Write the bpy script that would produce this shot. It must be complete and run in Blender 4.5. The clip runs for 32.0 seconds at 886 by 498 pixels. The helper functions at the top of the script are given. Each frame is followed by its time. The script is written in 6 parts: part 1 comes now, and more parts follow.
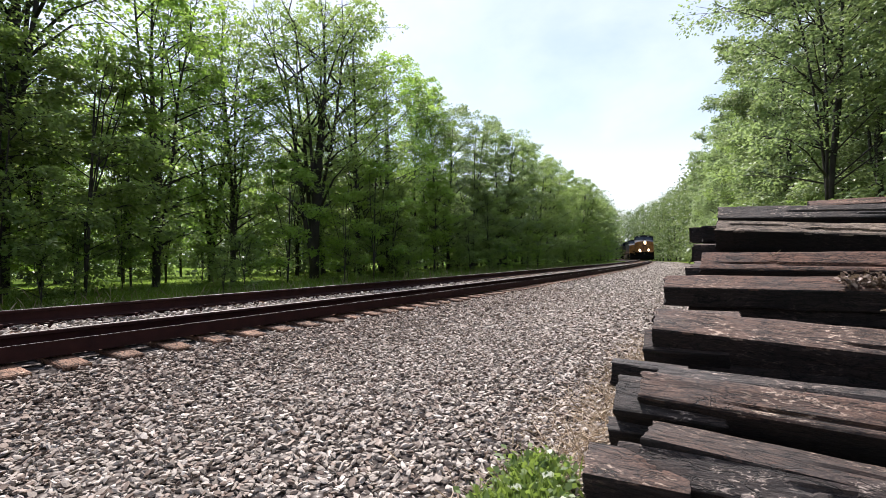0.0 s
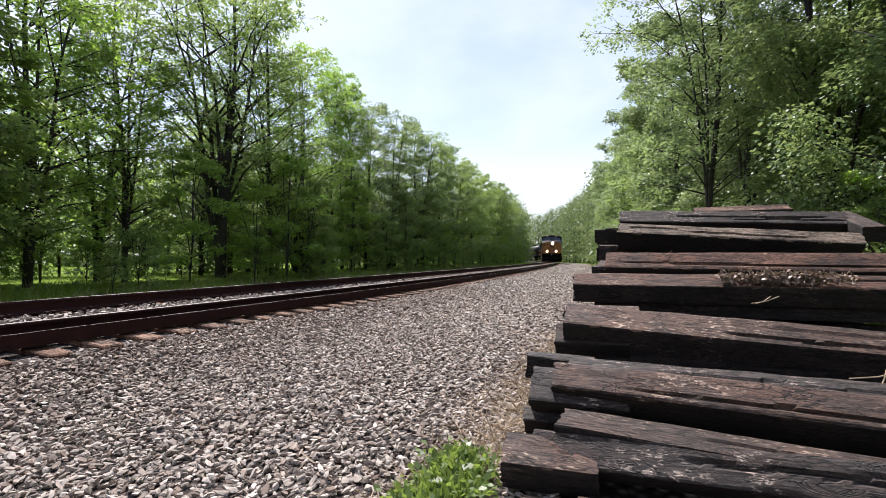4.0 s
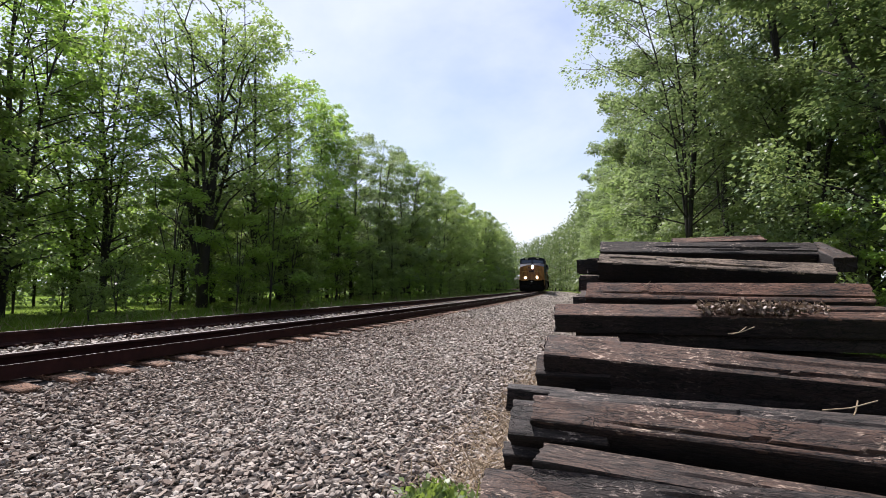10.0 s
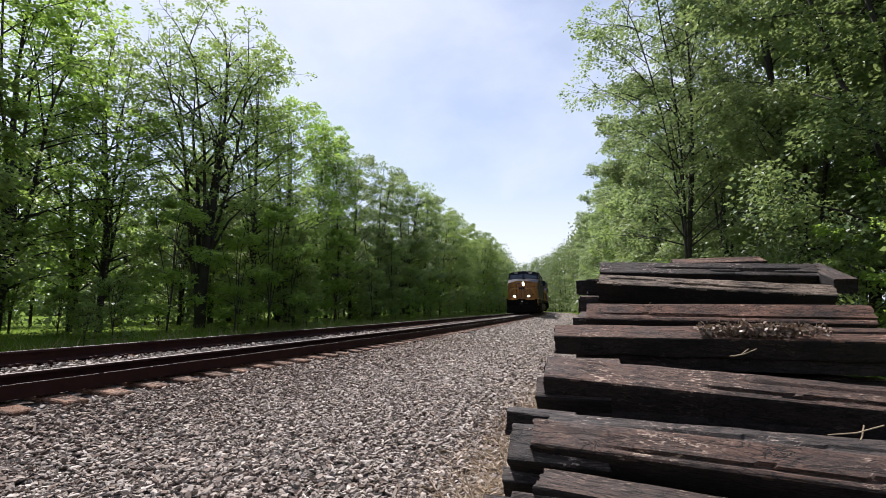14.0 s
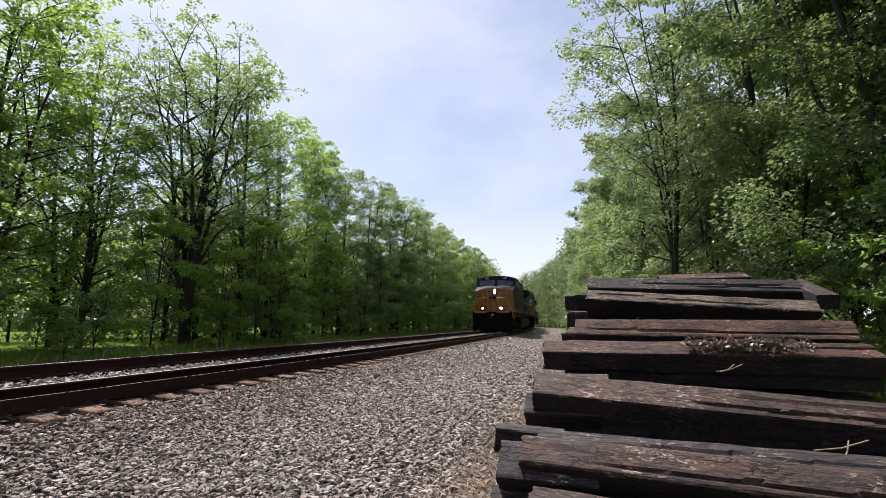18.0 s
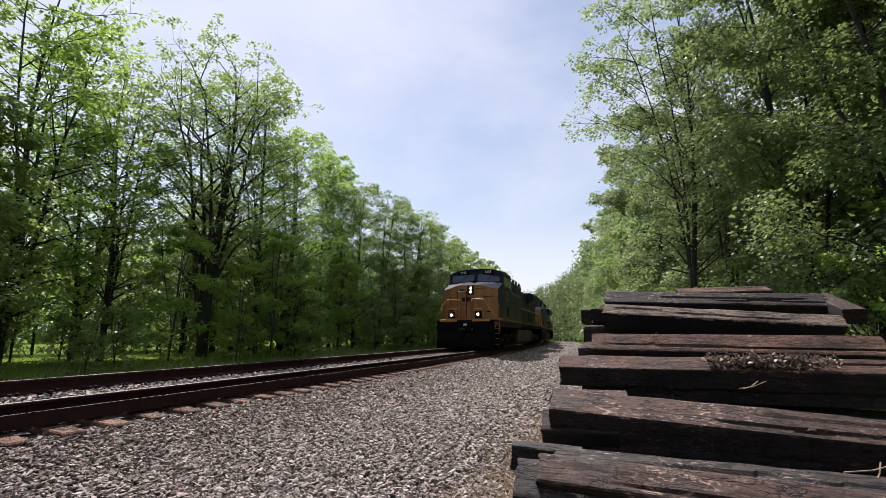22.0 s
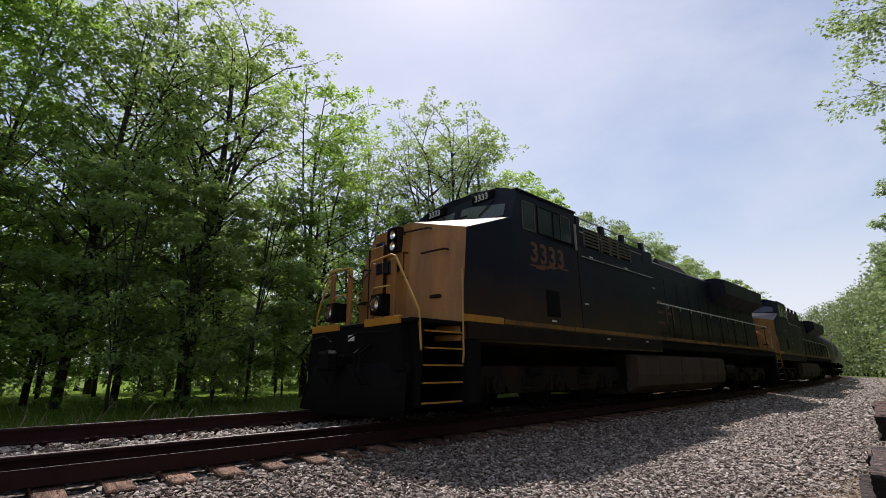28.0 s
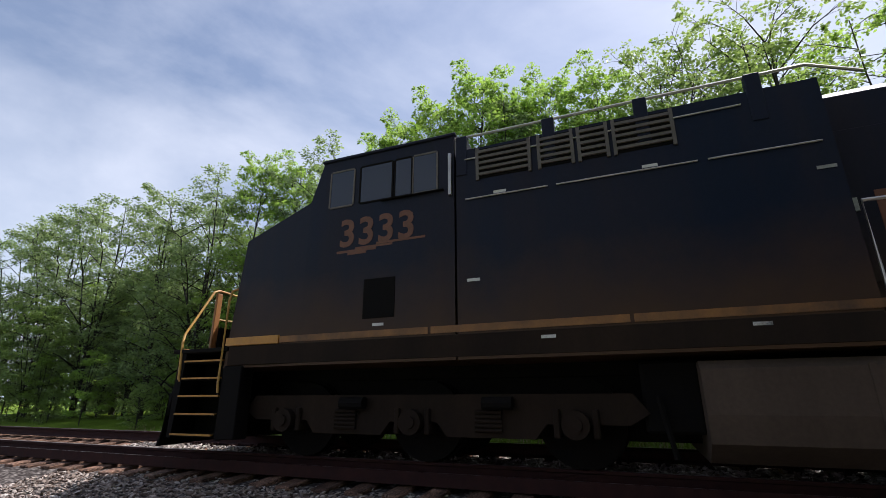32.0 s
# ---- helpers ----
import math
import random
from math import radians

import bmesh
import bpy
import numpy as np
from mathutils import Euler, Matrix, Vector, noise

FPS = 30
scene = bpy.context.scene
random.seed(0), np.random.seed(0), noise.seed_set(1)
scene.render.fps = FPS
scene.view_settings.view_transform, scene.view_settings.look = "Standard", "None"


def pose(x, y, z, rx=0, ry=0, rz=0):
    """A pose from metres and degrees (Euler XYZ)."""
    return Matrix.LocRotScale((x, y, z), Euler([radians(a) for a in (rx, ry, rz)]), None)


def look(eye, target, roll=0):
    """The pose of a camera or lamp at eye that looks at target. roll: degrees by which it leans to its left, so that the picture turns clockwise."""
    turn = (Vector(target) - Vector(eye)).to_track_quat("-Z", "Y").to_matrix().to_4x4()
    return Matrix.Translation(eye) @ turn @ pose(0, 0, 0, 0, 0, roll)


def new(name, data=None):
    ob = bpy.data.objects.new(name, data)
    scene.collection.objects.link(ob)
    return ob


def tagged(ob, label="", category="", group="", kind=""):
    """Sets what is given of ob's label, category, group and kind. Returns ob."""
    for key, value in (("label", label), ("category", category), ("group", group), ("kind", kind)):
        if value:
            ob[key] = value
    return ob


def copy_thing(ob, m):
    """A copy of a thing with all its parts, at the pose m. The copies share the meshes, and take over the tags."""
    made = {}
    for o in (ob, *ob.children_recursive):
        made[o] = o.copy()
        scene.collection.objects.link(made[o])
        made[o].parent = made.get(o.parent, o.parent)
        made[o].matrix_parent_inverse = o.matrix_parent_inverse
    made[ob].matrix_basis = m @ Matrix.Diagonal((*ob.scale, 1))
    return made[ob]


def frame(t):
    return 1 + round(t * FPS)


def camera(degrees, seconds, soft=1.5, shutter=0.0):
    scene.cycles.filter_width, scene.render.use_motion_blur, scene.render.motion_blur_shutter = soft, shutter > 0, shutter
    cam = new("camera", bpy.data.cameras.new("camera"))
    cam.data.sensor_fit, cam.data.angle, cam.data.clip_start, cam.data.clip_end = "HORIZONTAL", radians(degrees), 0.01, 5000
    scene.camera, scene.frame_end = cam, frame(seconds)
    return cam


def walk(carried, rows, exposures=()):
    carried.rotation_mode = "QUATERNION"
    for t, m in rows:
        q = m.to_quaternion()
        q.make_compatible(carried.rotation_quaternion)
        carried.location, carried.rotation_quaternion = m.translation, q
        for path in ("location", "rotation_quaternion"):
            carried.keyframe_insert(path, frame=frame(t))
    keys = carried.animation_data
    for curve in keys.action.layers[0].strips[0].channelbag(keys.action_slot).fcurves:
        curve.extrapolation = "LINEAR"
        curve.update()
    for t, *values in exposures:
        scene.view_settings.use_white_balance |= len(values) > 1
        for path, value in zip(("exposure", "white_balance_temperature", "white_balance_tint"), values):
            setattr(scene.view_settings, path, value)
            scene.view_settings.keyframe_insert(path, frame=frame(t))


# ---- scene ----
cam = camera(87.05, 32.0, 0.8)
PATH = [
    (0, pose(-0.000, 0.000, 0.670, 91.29, 0.87, 31.79)),
    (0.5, pose(0.006, 0.004, 0.675, 91.31, 0.67, 28.81)),
    (1, pose(0.008, 0.001, 0.670, 91.17, 0.57, 26.30)),
    (2, pose(0.009, 0.003, 0.669, 90.74, 0.49, 22.73)),
    (3, pose(0.003, 0.007, 0.661, 90.68, 0.43, 20.67)),
    (4, pose(-0.034, 0.001, 0.641, 91.25, 0.43, 21.66)),
    (4.5, pose(-0.067, -0.018, 0.637, 91.58, 0.47, 22.52)),
    (6.5, pose(-0.071, -0.040, 0.649, 92.58, 0.63, 21.96)),
    (7, pose(-0.009, -0.005, 0.658, 92.32, 0.68, 20.98)),
    (8, pose(0.023, 0.003, 0.656, 91.58, 0.65, 20.03)),
    (9, pose(0.021, 0.013, 0.662, 93.21, 0.59, 19.78)),
    (10, pose(0.017, 0.006, 0.663, 94.70, 0.50, 20.05)),
    (11, pose(0.016, 0.009, 0.663, 95.63, 0.48, 20.19)),
    (12, pose(0.017, 0.007, 0.666, 95.96, 0.47, 20.12)),
    (13, pose(0.020, 0.020, 0.666, 96.69, 0.46, 19.97)),
    (14, pose(0.020, 0.019, 0.664, 97.21, 0.38, 20.00)),
    (14.5, pose(0.022, 0.016, 0.665, 97.31, 0.39, 19.81)),
    (16.5, pose(0.028, 0.024, 0.663, 98.30, 0.41, 19.19)),
    (17, pose(0.025, 0.021, 0.661, 98.50, 0.40, 18.92)),
    (18, pose(0.023, 0.020, 0.663, 99.06, 0.35, 18.67)),
    (19, pose(0.028, 0.016, 0.666, 99.58, 0.31, 19.21)),
    (20, pose(0.025, 0.011, 0.667, 99.97, 0.28, 19.65)),
    (21, pose(0.023, 0.015, 0.667, 100.26, 0.25, 19.60)),
    (22, pose(0.022, 0.015, 0.675, 100.65, 0.24, 20.44)),
    (23, pose(0.010, 0.017, 0.683, 100.47, 0.20, 22.43)),
    (24, pose(0.007, 0.016, 0.690, 101.09, 0.21, 24.77)),
    (24.5, pose(0.003, 0.012, 0.694, 101.38, 0.24, 25.85)),
    (26.5, pose(-0.005, 0.008, 0.701, 102.38, 0.28, 33.99)),
    (27, pose(-0.019, -0.007, 0.705, 103.23, 0.24, 39.35)),
    (27.5, pose(-0.041, -0.013, 0.706, 103.85, 0.26, 43.76)),
    (28, pose(-0.044, -0.010, 0.713, 104.82, 0.36, 47.13)),
    (28.5, pose(-0.014, -0.008, 0.740, 106.34, 0.37, 50.70)),
    (29, pose(0.006, -0.027, 0.757, 108.04, 0.36, 54.98)),
    (29.5, pose(-0.001, -0.050, 0.770, 109.35, 0.32, 60.01)),
    (30, pose(-0.026, -0.074, 0.769, 110.50, 0.27, 67.49)),
    (30.5, pose(-0.047, -0.110, 0.767, 111.58, 0.27, 77.51)),
    (31, pose(-0.068, -0.124, 0.769, 111.15, 0.17, 89.89)),
    (31.5, pose(-0.070, -0.152, 0.748, 109.83, 0.03, 103.20)),
    (32, pose(-0.072, -0.166, 0.761, 107.89, 0.09, 112.09)),
]
EXPOSURES = [(0.0, 0.92, 6230, 16), (8.0, 0.72, 6230, 17), (13.0, 0.60, 6230, 17), (23.0, 0.44, 6330, 18), (27.0, 0.32, 6330, 18), (30.0, 0.20, 6200, 16), (31.0, 0.16, 6150, 16), (32.0, 0.50, 6100, 17)]
walk(cam, PATH, EXPOSURES)

# ---- world, sun ----
SUN_AZ, SUN_EL = 47.0, 59.0          # degrees to the left of +y, and up


def make_world():
    w = bpy.data.worlds.new("sky")
    scene.world = w
    w.use_nodes = True
    nt = w.node_tree
    nt.nodes.clear()
    out = nt.nodes.new("ShaderNodeOutputWorld")
    bg = nt.nodes.new("ShaderNodeBackground")
    sky = nt.nodes.new("ShaderNodeTexSky")
    sky.sky_type = "NISHITA"
    sky.sun_disc = False
    sky.sun_elevation = radians(SUN_EL)
    sky.sun_rotation = radians(-SUN_AZ)
    sky.air_density, sky.dust_density, sky.ozone_density = 1.3, 1.3, 1.2
    # thin bright cloud veils over the blue
    tc = nt.nodes.new("ShaderNodeTexCoord")
    mp = nt.nodes.new("ShaderNodeMapping")
    mp.inputs["Scale"].default_value = (1.0, 1.0, 2.0)
    mp.inputs["Rotation"].default_value = (0.15, 0.3, 0.6)
    nz = nt.nodes.new("ShaderNodeTexNoise")
    nz.inputs["Scale"].default_value = 1.5
    nz.inputs["Detail"].default_value = 7
    nz.inputs["Roughness"].default_value = 0.55
    nz.inputs["Distortion"].default_value = 0.25
    rp = nt.nodes.new("ShaderNodeValToRGB")
    rp.color_ramp.elements[0].position = 0.40
    rp.color_ramp.elements[0].color = (0.12, 0.12, 0.12, 1)
    rp.color_ramp.elements[1].position = 0.72
    rp.color_ramp.elements[1].color = (0.78, 0.78, 0.78, 1)
    mix = nt.nodes.new("ShaderNodeMix")
    mix.data_type = "RGBA"
    mix.inputs["B"].default_value = (7.7, 8.1, 8.6, 1)
    nt.links.new(tc.outputs["Generated"], mp.inputs["Vector"])
    nt.links.new(mp.outputs["Vector"], nz.inputs["Vector"])
    nt.links.new(nz.outputs["Fac"], rp.inputs["Fac"])
    sep = nt.nodes.new("ShaderNodeSeparateXYZ")
    nt.links.new(tc.outputs["Generated"], sep.inputs["Vector"])
    low = nt.nodes.new("ShaderNodeMapRange")
    low.interpolation_type = "SMOOTHSTEP"
    low.inputs["From Min"].default_value, low.inputs["From Max"].default_value = 0.0, 0.42
    low.inputs["To Min"].default_value, low.inputs["To Max"].default_value = 0.92, 0.0
    nt.links.new(sep.outputs["Z"], low.inputs["Value"])
    veil = nt.nodes.new("ShaderNodeMath")
    veil.operation = "MAXIMUM"
    nt.links.new(low.outputs["Result"], veil.inputs[0])
    nt.links.new(rp.outputs["Color"], veil.inputs[1])
    nt.links.new(veil.outputs["Value"], mix.inputs["Factor"])
    nt.links.new(sky.outputs["Color"], mix.inputs["A"])
    nt.links.new(mix.outputs["Result"], bg.inputs["Color"])
    bg.inputs["Strength"].default_value = 0.088
    nt.links.new(bg.outputs["Background"], out.inputs["Surface"])


make_world()
sun_data = bpy.data.lights.new("sun", "SUN")
sun_data.energy = 5.0
sun_data.angle = radians(0.6)
sun_data.color = (1.0, 0.95, 0.87)
sun = new("sun", sun_data)
_a, _e = radians(SUN_AZ), radians(SUN_EL)
sun.matrix_world = look((-30 * math.sin(_a), 30 * math.cos(_a), 50), (-30 * math.sin(_a) + math.sin(_a) * math.cos(_e), 30 * math.cos(_a) - math.cos(_a) * math.cos(_e), 50 - math.sin(_e)))

# ---- the track's line ----
GAUGE = 1.51                # rail centre to rail centre
NEAR_X = -6.08              # near rail at y = 0
KAPPA = 0.0016              # the curve bends slowly to the left
CANT = 0.125                # the far rail lies higher


def line_x(y):
    """x of the near rail; the curve tightens far off."""
    y = np.clip(np.asarray(y, float), -60, 280)
    return NEAR_X - KAPPA * y * y / 2 - 0.002 * np.maximum(y - 85, 0) ** 2


def track_x(y, off=0.0):
    """x of a line parallel to the near rail, off metres to its right."""
    return float(line_x(y)) + off


def track_pose(y, z=0.0, lean=0.0):
    """Pose on the centre line; local +y runs away along the track."""
    turn = math.degrees(math.atan(KAPPA * y + 0.004 * max(y - 85, 0)))
    return pose(track_x(y, -GAUGE / 2), y, z, 0, lean, turn)


# ---- materials ----
def mat(name):
    m = bpy.data.materials.new(name)
    m.use_nodes = True
    nt = m.node_tree
    b = nt.nodes["Principled BSDF"]
    return m, nt, b


def nodes_noise(nt, scale, detail=5.0, rough=0.6, vec=None, kind="Object"):
    n = nt.nodes.new("ShaderNodeTexNoise")
    n.inputs["Scale"].default_value = scale
    n.inputs["Detail"].default_value = detail
    n.inputs["Roughness"].default_value = rough
    if vec is None:
        tc = nt.nodes.new("ShaderNodeTexCoord")
        vec = tc.outputs[kind]
    nt.links.new(vec, n.inputs["Vector"])
    return n


def ramp(nt, fac, stops):
    r = nt.nodes.new("ShaderNodeValToRGB")
    els = r.color_ramp.elements
    while len(els) < len(stops):
        els.new(0.5)
    for e, (p, c) in zip(els, stops):
        e.position = p
        e.color = (*c, 1)
    nt.links.new(fac, r.inputs["Fac"])
    return r.outputs["Color"]


def mixc(nt, fac, a, b, blend="MIX"):
    m = nt.nodes.new("ShaderNodeMix")
    m.data_type = "RGBA"
    m.blend_type = blend
    for key, v in (("Factor", fac), ("A", a), ("B", b)):
        if isinstance(v, (int, float)):
            m.inputs[key].default_value = v
        elif isinstance(v, tuple):
            m.inputs[key].default_value = (*v, 1)
        else:
            nt.links.new(v, m.inputs[key])
    return m.outputs["Result"]


def bump(nt, b, height, strength=0.4, dist=0.01):
    n = nt.nodes.new("ShaderNodeBump")
    n.inputs["Strength"].default_value = strength
    n.inputs["Distance"].default_value = dist
    nt.links.new(height, n.inputs["Height"])
    nt.links.new(n.outputs["Normal"], b.inputs["Normal"])


def worn(name, base, dirt, rough=0.6, metal=0.0, scale=3.0, fine=40.0, amount=0.5, bumps=0.15, streak=False, gloss=0.5):
    """A painted, metal or plain surface with dirt at two scales."""
    m, nt, b = mat(name)
    tc = nt.nodes.new("ShaderNodeTexCoord")
    vec = tc.outputs["Object"]
    if streak:
        mp = nt.nodes.new("ShaderNodeMapping")
        mp.inputs["Scale"].default_value = (1.0, 1.0, 0.18)
        nt.links.new(vec, mp.inputs["Vector"])
        vec = mp.outputs["Vector"]
    n1 = nodes_noise(nt, scale, 6, 0.62, vec)
    n2 = nodes_noise(nt, fine, 4, 0.6, tc.outputs["Object"])
    f = ramp(nt, n1.outputs["Fac"], [(0.36, (0, 0, 0)), (0.72, (amount,) * 3)])
    c = mixc(nt, f, base, dirt)
    c = mixc(nt, 0.3, c, ramp(nt, n2.outputs["Fac"], [(0.3, (0.45,) * 3), (0.7, (1, 1, 1))]), "MULTIPLY")
    nt.links.new(c, b.inputs["Base Color"])
    b.inputs["Metallic"].default_value = metal
    b.inputs["Specular IOR Level"].default_value = gloss
    r = nt.nodes.new("ShaderNodeMapRange")
    r.inputs["To Min"].default_value = max(0.02, rough - 0.12)
    r.inputs["To Max"].default_value = min(1, rough + 0.18)
    nt.links.new(n1.outputs["Fac"], r.inputs["Value"])
    nt.links.new(r.outputs["Result"], b.inputs["Roughness"])
    if bumps:
        bump(nt, b, n2.outputs["Fac"], bumps, 0.004)
    return m


def glow(name, colour, strength):
    m, nt, b = mat(name)
    b.inputs["Base Color"].default_value = (*colour, 1)
    b.inputs["Emission Color"].default_value = (*colour, 1)
    b.inputs["Emission Strength"].default_value = strength
    return m


def leaf_material(name, dark, light, trans=0.45, tint=(0.50, 0.64, 0.13), gloss=0.5):
    m, nt, b = mat(name)
    oi = nt.nodes.new("ShaderNodeObjectInfo")
    geo = nt.nodes.new("ShaderNodeNewGeometry")
    c = ramp(nt, geo.outputs["Random Per Island"], [(0.0, dark), (1.0, light)])
    hsv = nt.nodes.new("ShaderNodeHueSaturation")
    mr = nt.nodes.new("ShaderNodeMapRange")
    mr.inputs["To Min"].default_value, mr.inputs["To Max"].default_value = 0.488, 0.508
    nt.links.new(oi.outputs["Random"], mr.inputs["Value"])
    nt.links.new(mr.outputs["Result"], hsv.inputs["Hue"])
    mv = nt.nodes.new("ShaderNodeMapRange")
    mv.inputs["To Min"].default_value, mv.inputs["To Max"].default_value = 0.85, 1.18
    nt.links.new(oi.outputs["Random"], mv.inputs["Value"])
    nt.links.new(mv.outputs["Result"], hsv.inputs["Value"])
    nt.links.new(c, hsv.inputs["Color"])
    nt.links.new(hsv.outputs["Color"], b.inputs["Base Color"])
    b.inputs["Roughness"].default_value = 0.45
    b.inputs["Specular IOR Level"].default_value = gloss
    tr = nt.nodes.new("ShaderNodeBsdfTranslucent")
    warm = mixc(nt, 0.7, hsv.outputs["Color"], tint)
    nt.links.new(warm, tr.inputs["Color"])
    ms = nt.nodes.new("ShaderNodeMixShader")
    ms.inputs["Fac"].default_value = trans
    nt.links.new(b.outputs["BSDF"], ms.inputs[1])
    nt.links.new(tr.outputs["BSDF"], ms.inputs[2])
    nt.links.new(ms.outputs["Shader"], nt.nodes["Material Output"].inputs["Surface"])
    return m


def wood_material(name, dark, light, grey, scale=1.0, gloss=0.45):
    """Old timber: creosote-black and bared brown blotches, long checks, pale bruises; varies piece by piece."""
    m, nt, b = mat(name)
    tc = nt.nodes.new("ShaderNodeTexCoord")
    oi = nt.nodes.new("ShaderNodeObjectInfo")
    shift = nt.nodes.new("ShaderNodeVectorMath")
    shift.operation = "SCALE"
    shift.inputs[0].default_value = (37.0, 19.0, 53.0)
    nt.links.new(oi.outputs["Random"], shift.inputs["Scale"])
    addv = nt.nodes.new("ShaderNodeVectorMath")
    addv.operation = "ADD"
    nt.links.new(tc.outputs["Object"], addv.inputs[0])
    nt.links.new(shift.outputs["Vector"], addv.inputs[1])

    def stretched(k):
        mp = nt.nodes.new("ShaderNodeMapping")
        mp.inputs["Scale"].default_value = (k * scale, scale, scale)
        nt.links.new(addv.outputs["Vector"], mp.inputs["Vector"])
        return mp.outputs["Vector"]
    long_, mid_ = stretched(0.11), stretched(0.42)
    grain = nodes_noise(nt, 60, 7, 0.65, long_)
    blotch = nodes_noise(nt, 5.0, 8, 0.68, mid_)
    big = nodes_noise(nt, 2.3, 4, 0.6, addv.outputs["Vector"])
    chip = nodes_noise(nt, 46, 6, 0.75, mid_)
    cr = nodes_noise(nt, 13, 5, 0.6, stretched(0.20))
    cr.inputs["Distortion"].default_value = 1.4
    crack = ramp(nt, cr.outputs["Fac"], [(0.470, (1, 1, 1)), (0.488, (0.04, 0.035, 0.03)), (0.500, (0.04, 0.035, 0.03)), (0.518, (1, 1, 1))])
    mid_tone = tuple(0.5 * (p + q) for p, q in zip(dark, light))
    c = ramp(nt, blotch.outputs["Fac"], [(0.36, dark), (0.48, mid_tone), (0.60, light)])
    c = mixc(nt, ramp(nt, big.outputs["Fac"], [(0.42, (0, 0, 0)), (0.62, (0.7, 0.7, 0.7))]), c, mixc(nt, 0.5, c, light))
    c = mixc(nt, 0.6, c, ramp(nt, grain.outputs["Fac"], [(0.34, (0.35, 0.33, 0.32)), (0.52, (0.95, 0.95, 0.95)), (0.70, (1.55, 1.5, 1.45))]), "MULTIPLY")
    # pale bruised patches, bunched together
    spot = ramp(nt, chip.outputs["Fac"], [(0.535, (0, 0, 0)), (0.60, (0.9, 0.9, 0.9))])
    bunch = ramp(nt, big.outputs["Fac"], [(0.52, (0.06, 0.06, 0.06)), (0.62, (1, 1, 1))])
    c = mixc(nt, mixc(nt, 1.0, spot, bunch, "MULTIPLY"), c, grey)
    pit = nodes_noise(nt, 150, 4, 0.7, mid_)
    c = mixc(nt, 0.6, c, ramp(nt, pit.outputs["Fac"], [(0.38, (0.25, 0.24, 0.24)), (0.50, (0.9, 0.9, 0.9)), (0.68, (1.6, 1.55, 1.5))]), "MULTIPLY")
    c = mixc(nt, 0.9, c, crack, "MULTIPLY")
    # short weather checks between long, thin cells
    wob = nt.nodes.new("ShaderNodeVectorMath")
    wob.operation = "MULTIPLY_ADD"
    wob.inputs[1].default_value = (0.05, 0.05, 0.05)
    nt.links.new(blotch.outputs["Color"], wob.inputs[0])
    nt.links.new(stretched(0.22), wob.inputs[2])
    cell = nt.nodes.new("ShaderNodeTexVoronoi")
    cell.feature = "DISTANCE_TO_EDGE"
    cell.inputs["Scale"].default_value = 34
    nt.links.new(wob.outputs["Vector"], cell.inputs["Vector"])
    check = ramp(nt, cell.outputs["Distance"], [(0.015, (0.10, 0.09, 0.085)), (0.075, (1.08, 1.08, 1.08))])
    c = mixc(nt, ramp(nt, big.outputs["Fac"], [(0.40, (0.85, 0.85, 0.85)), (0.60, (0.25, 0.25, 0.25))]), c, mixc(nt, 1.0, c, check, "MULTIPLY"))
    rnd = nt.nodes.new("ShaderNodeMapRange")
    rnd.inputs["To Min"].default_value, rnd.inputs["To Max"].default_value = 0.62, 1.30
    nt.links.new(oi.outputs["Random"], rnd.inputs["Value"])
    hsv = nt.nodes.new("ShaderNodeHueSaturation")
    nt.links.new(rnd.outputs["Result"], hsv.inputs["Value"])
    nt.links.new(c, hsv.inputs["Color"])
    nt.links.new(hsv.outputs["Color"], b.inputs["Base Color"])
    rr = nt.nodes.new("ShaderNodeMapRange")
    rr.inputs["To Min"].default_value, rr.inputs["To Max"].default_value = 0.55, 0.95
    nt.links.new(blotch.outputs["Fac"], rr.inputs["Value"])
    nt.links.new(rr.outputs["Result"], b.inputs["Roughness"])
    b.inputs["Specular IOR Level"].default_value = gloss
    hm = nt.nodes.new("ShaderNodeMath")
    hm.operation = "MULTIPLY_ADD"
    hm.inputs[1].default_value = 0.5
    nt.links.new(grain.outputs["Fac"], hm.inputs[0])
    nt.links.new(crack, hm.inputs[2])
    hb = nt.nodes.new("ShaderNodeMath")
    hb.operation = "ADD"
    nt.links.new(hm.outputs["Value"], hb.inputs[0])
    nt.links.new(chip.outputs["Fac"], hb.inputs[1])
    bump(nt, b, hb.outputs["Value"], 0.7, 0.009)
    return m


def stone_material(name, stops, single=False):
    m, nt, b = mat(name)
    if single:
        rnd = nt.nodes.new("ShaderNodeObjectInfo").outputs["Random"]
    else:
        rnd = nt.nodes.new("ShaderNodeNewGeometry").outputs["Random Per Island"]
    c = ramp(nt, rnd, stops)
    n = nodes_noise(nt, 60, 5, 0.65)
    c = mixc(nt, 0.45, c, ramp(nt, n.outputs["Fac"], [(0.3, (0.5, 0.48, 0.46)), (0.7, (1.1, 1.08, 1.05))]), "MULTIPLY")
    nt.links.new(c, b.inputs["Base Color"])
    b.inputs["Roughness"].default_value = 0.85
    bump(nt, b, n.outputs["Fac"], 0.4, 0.006)
    return m


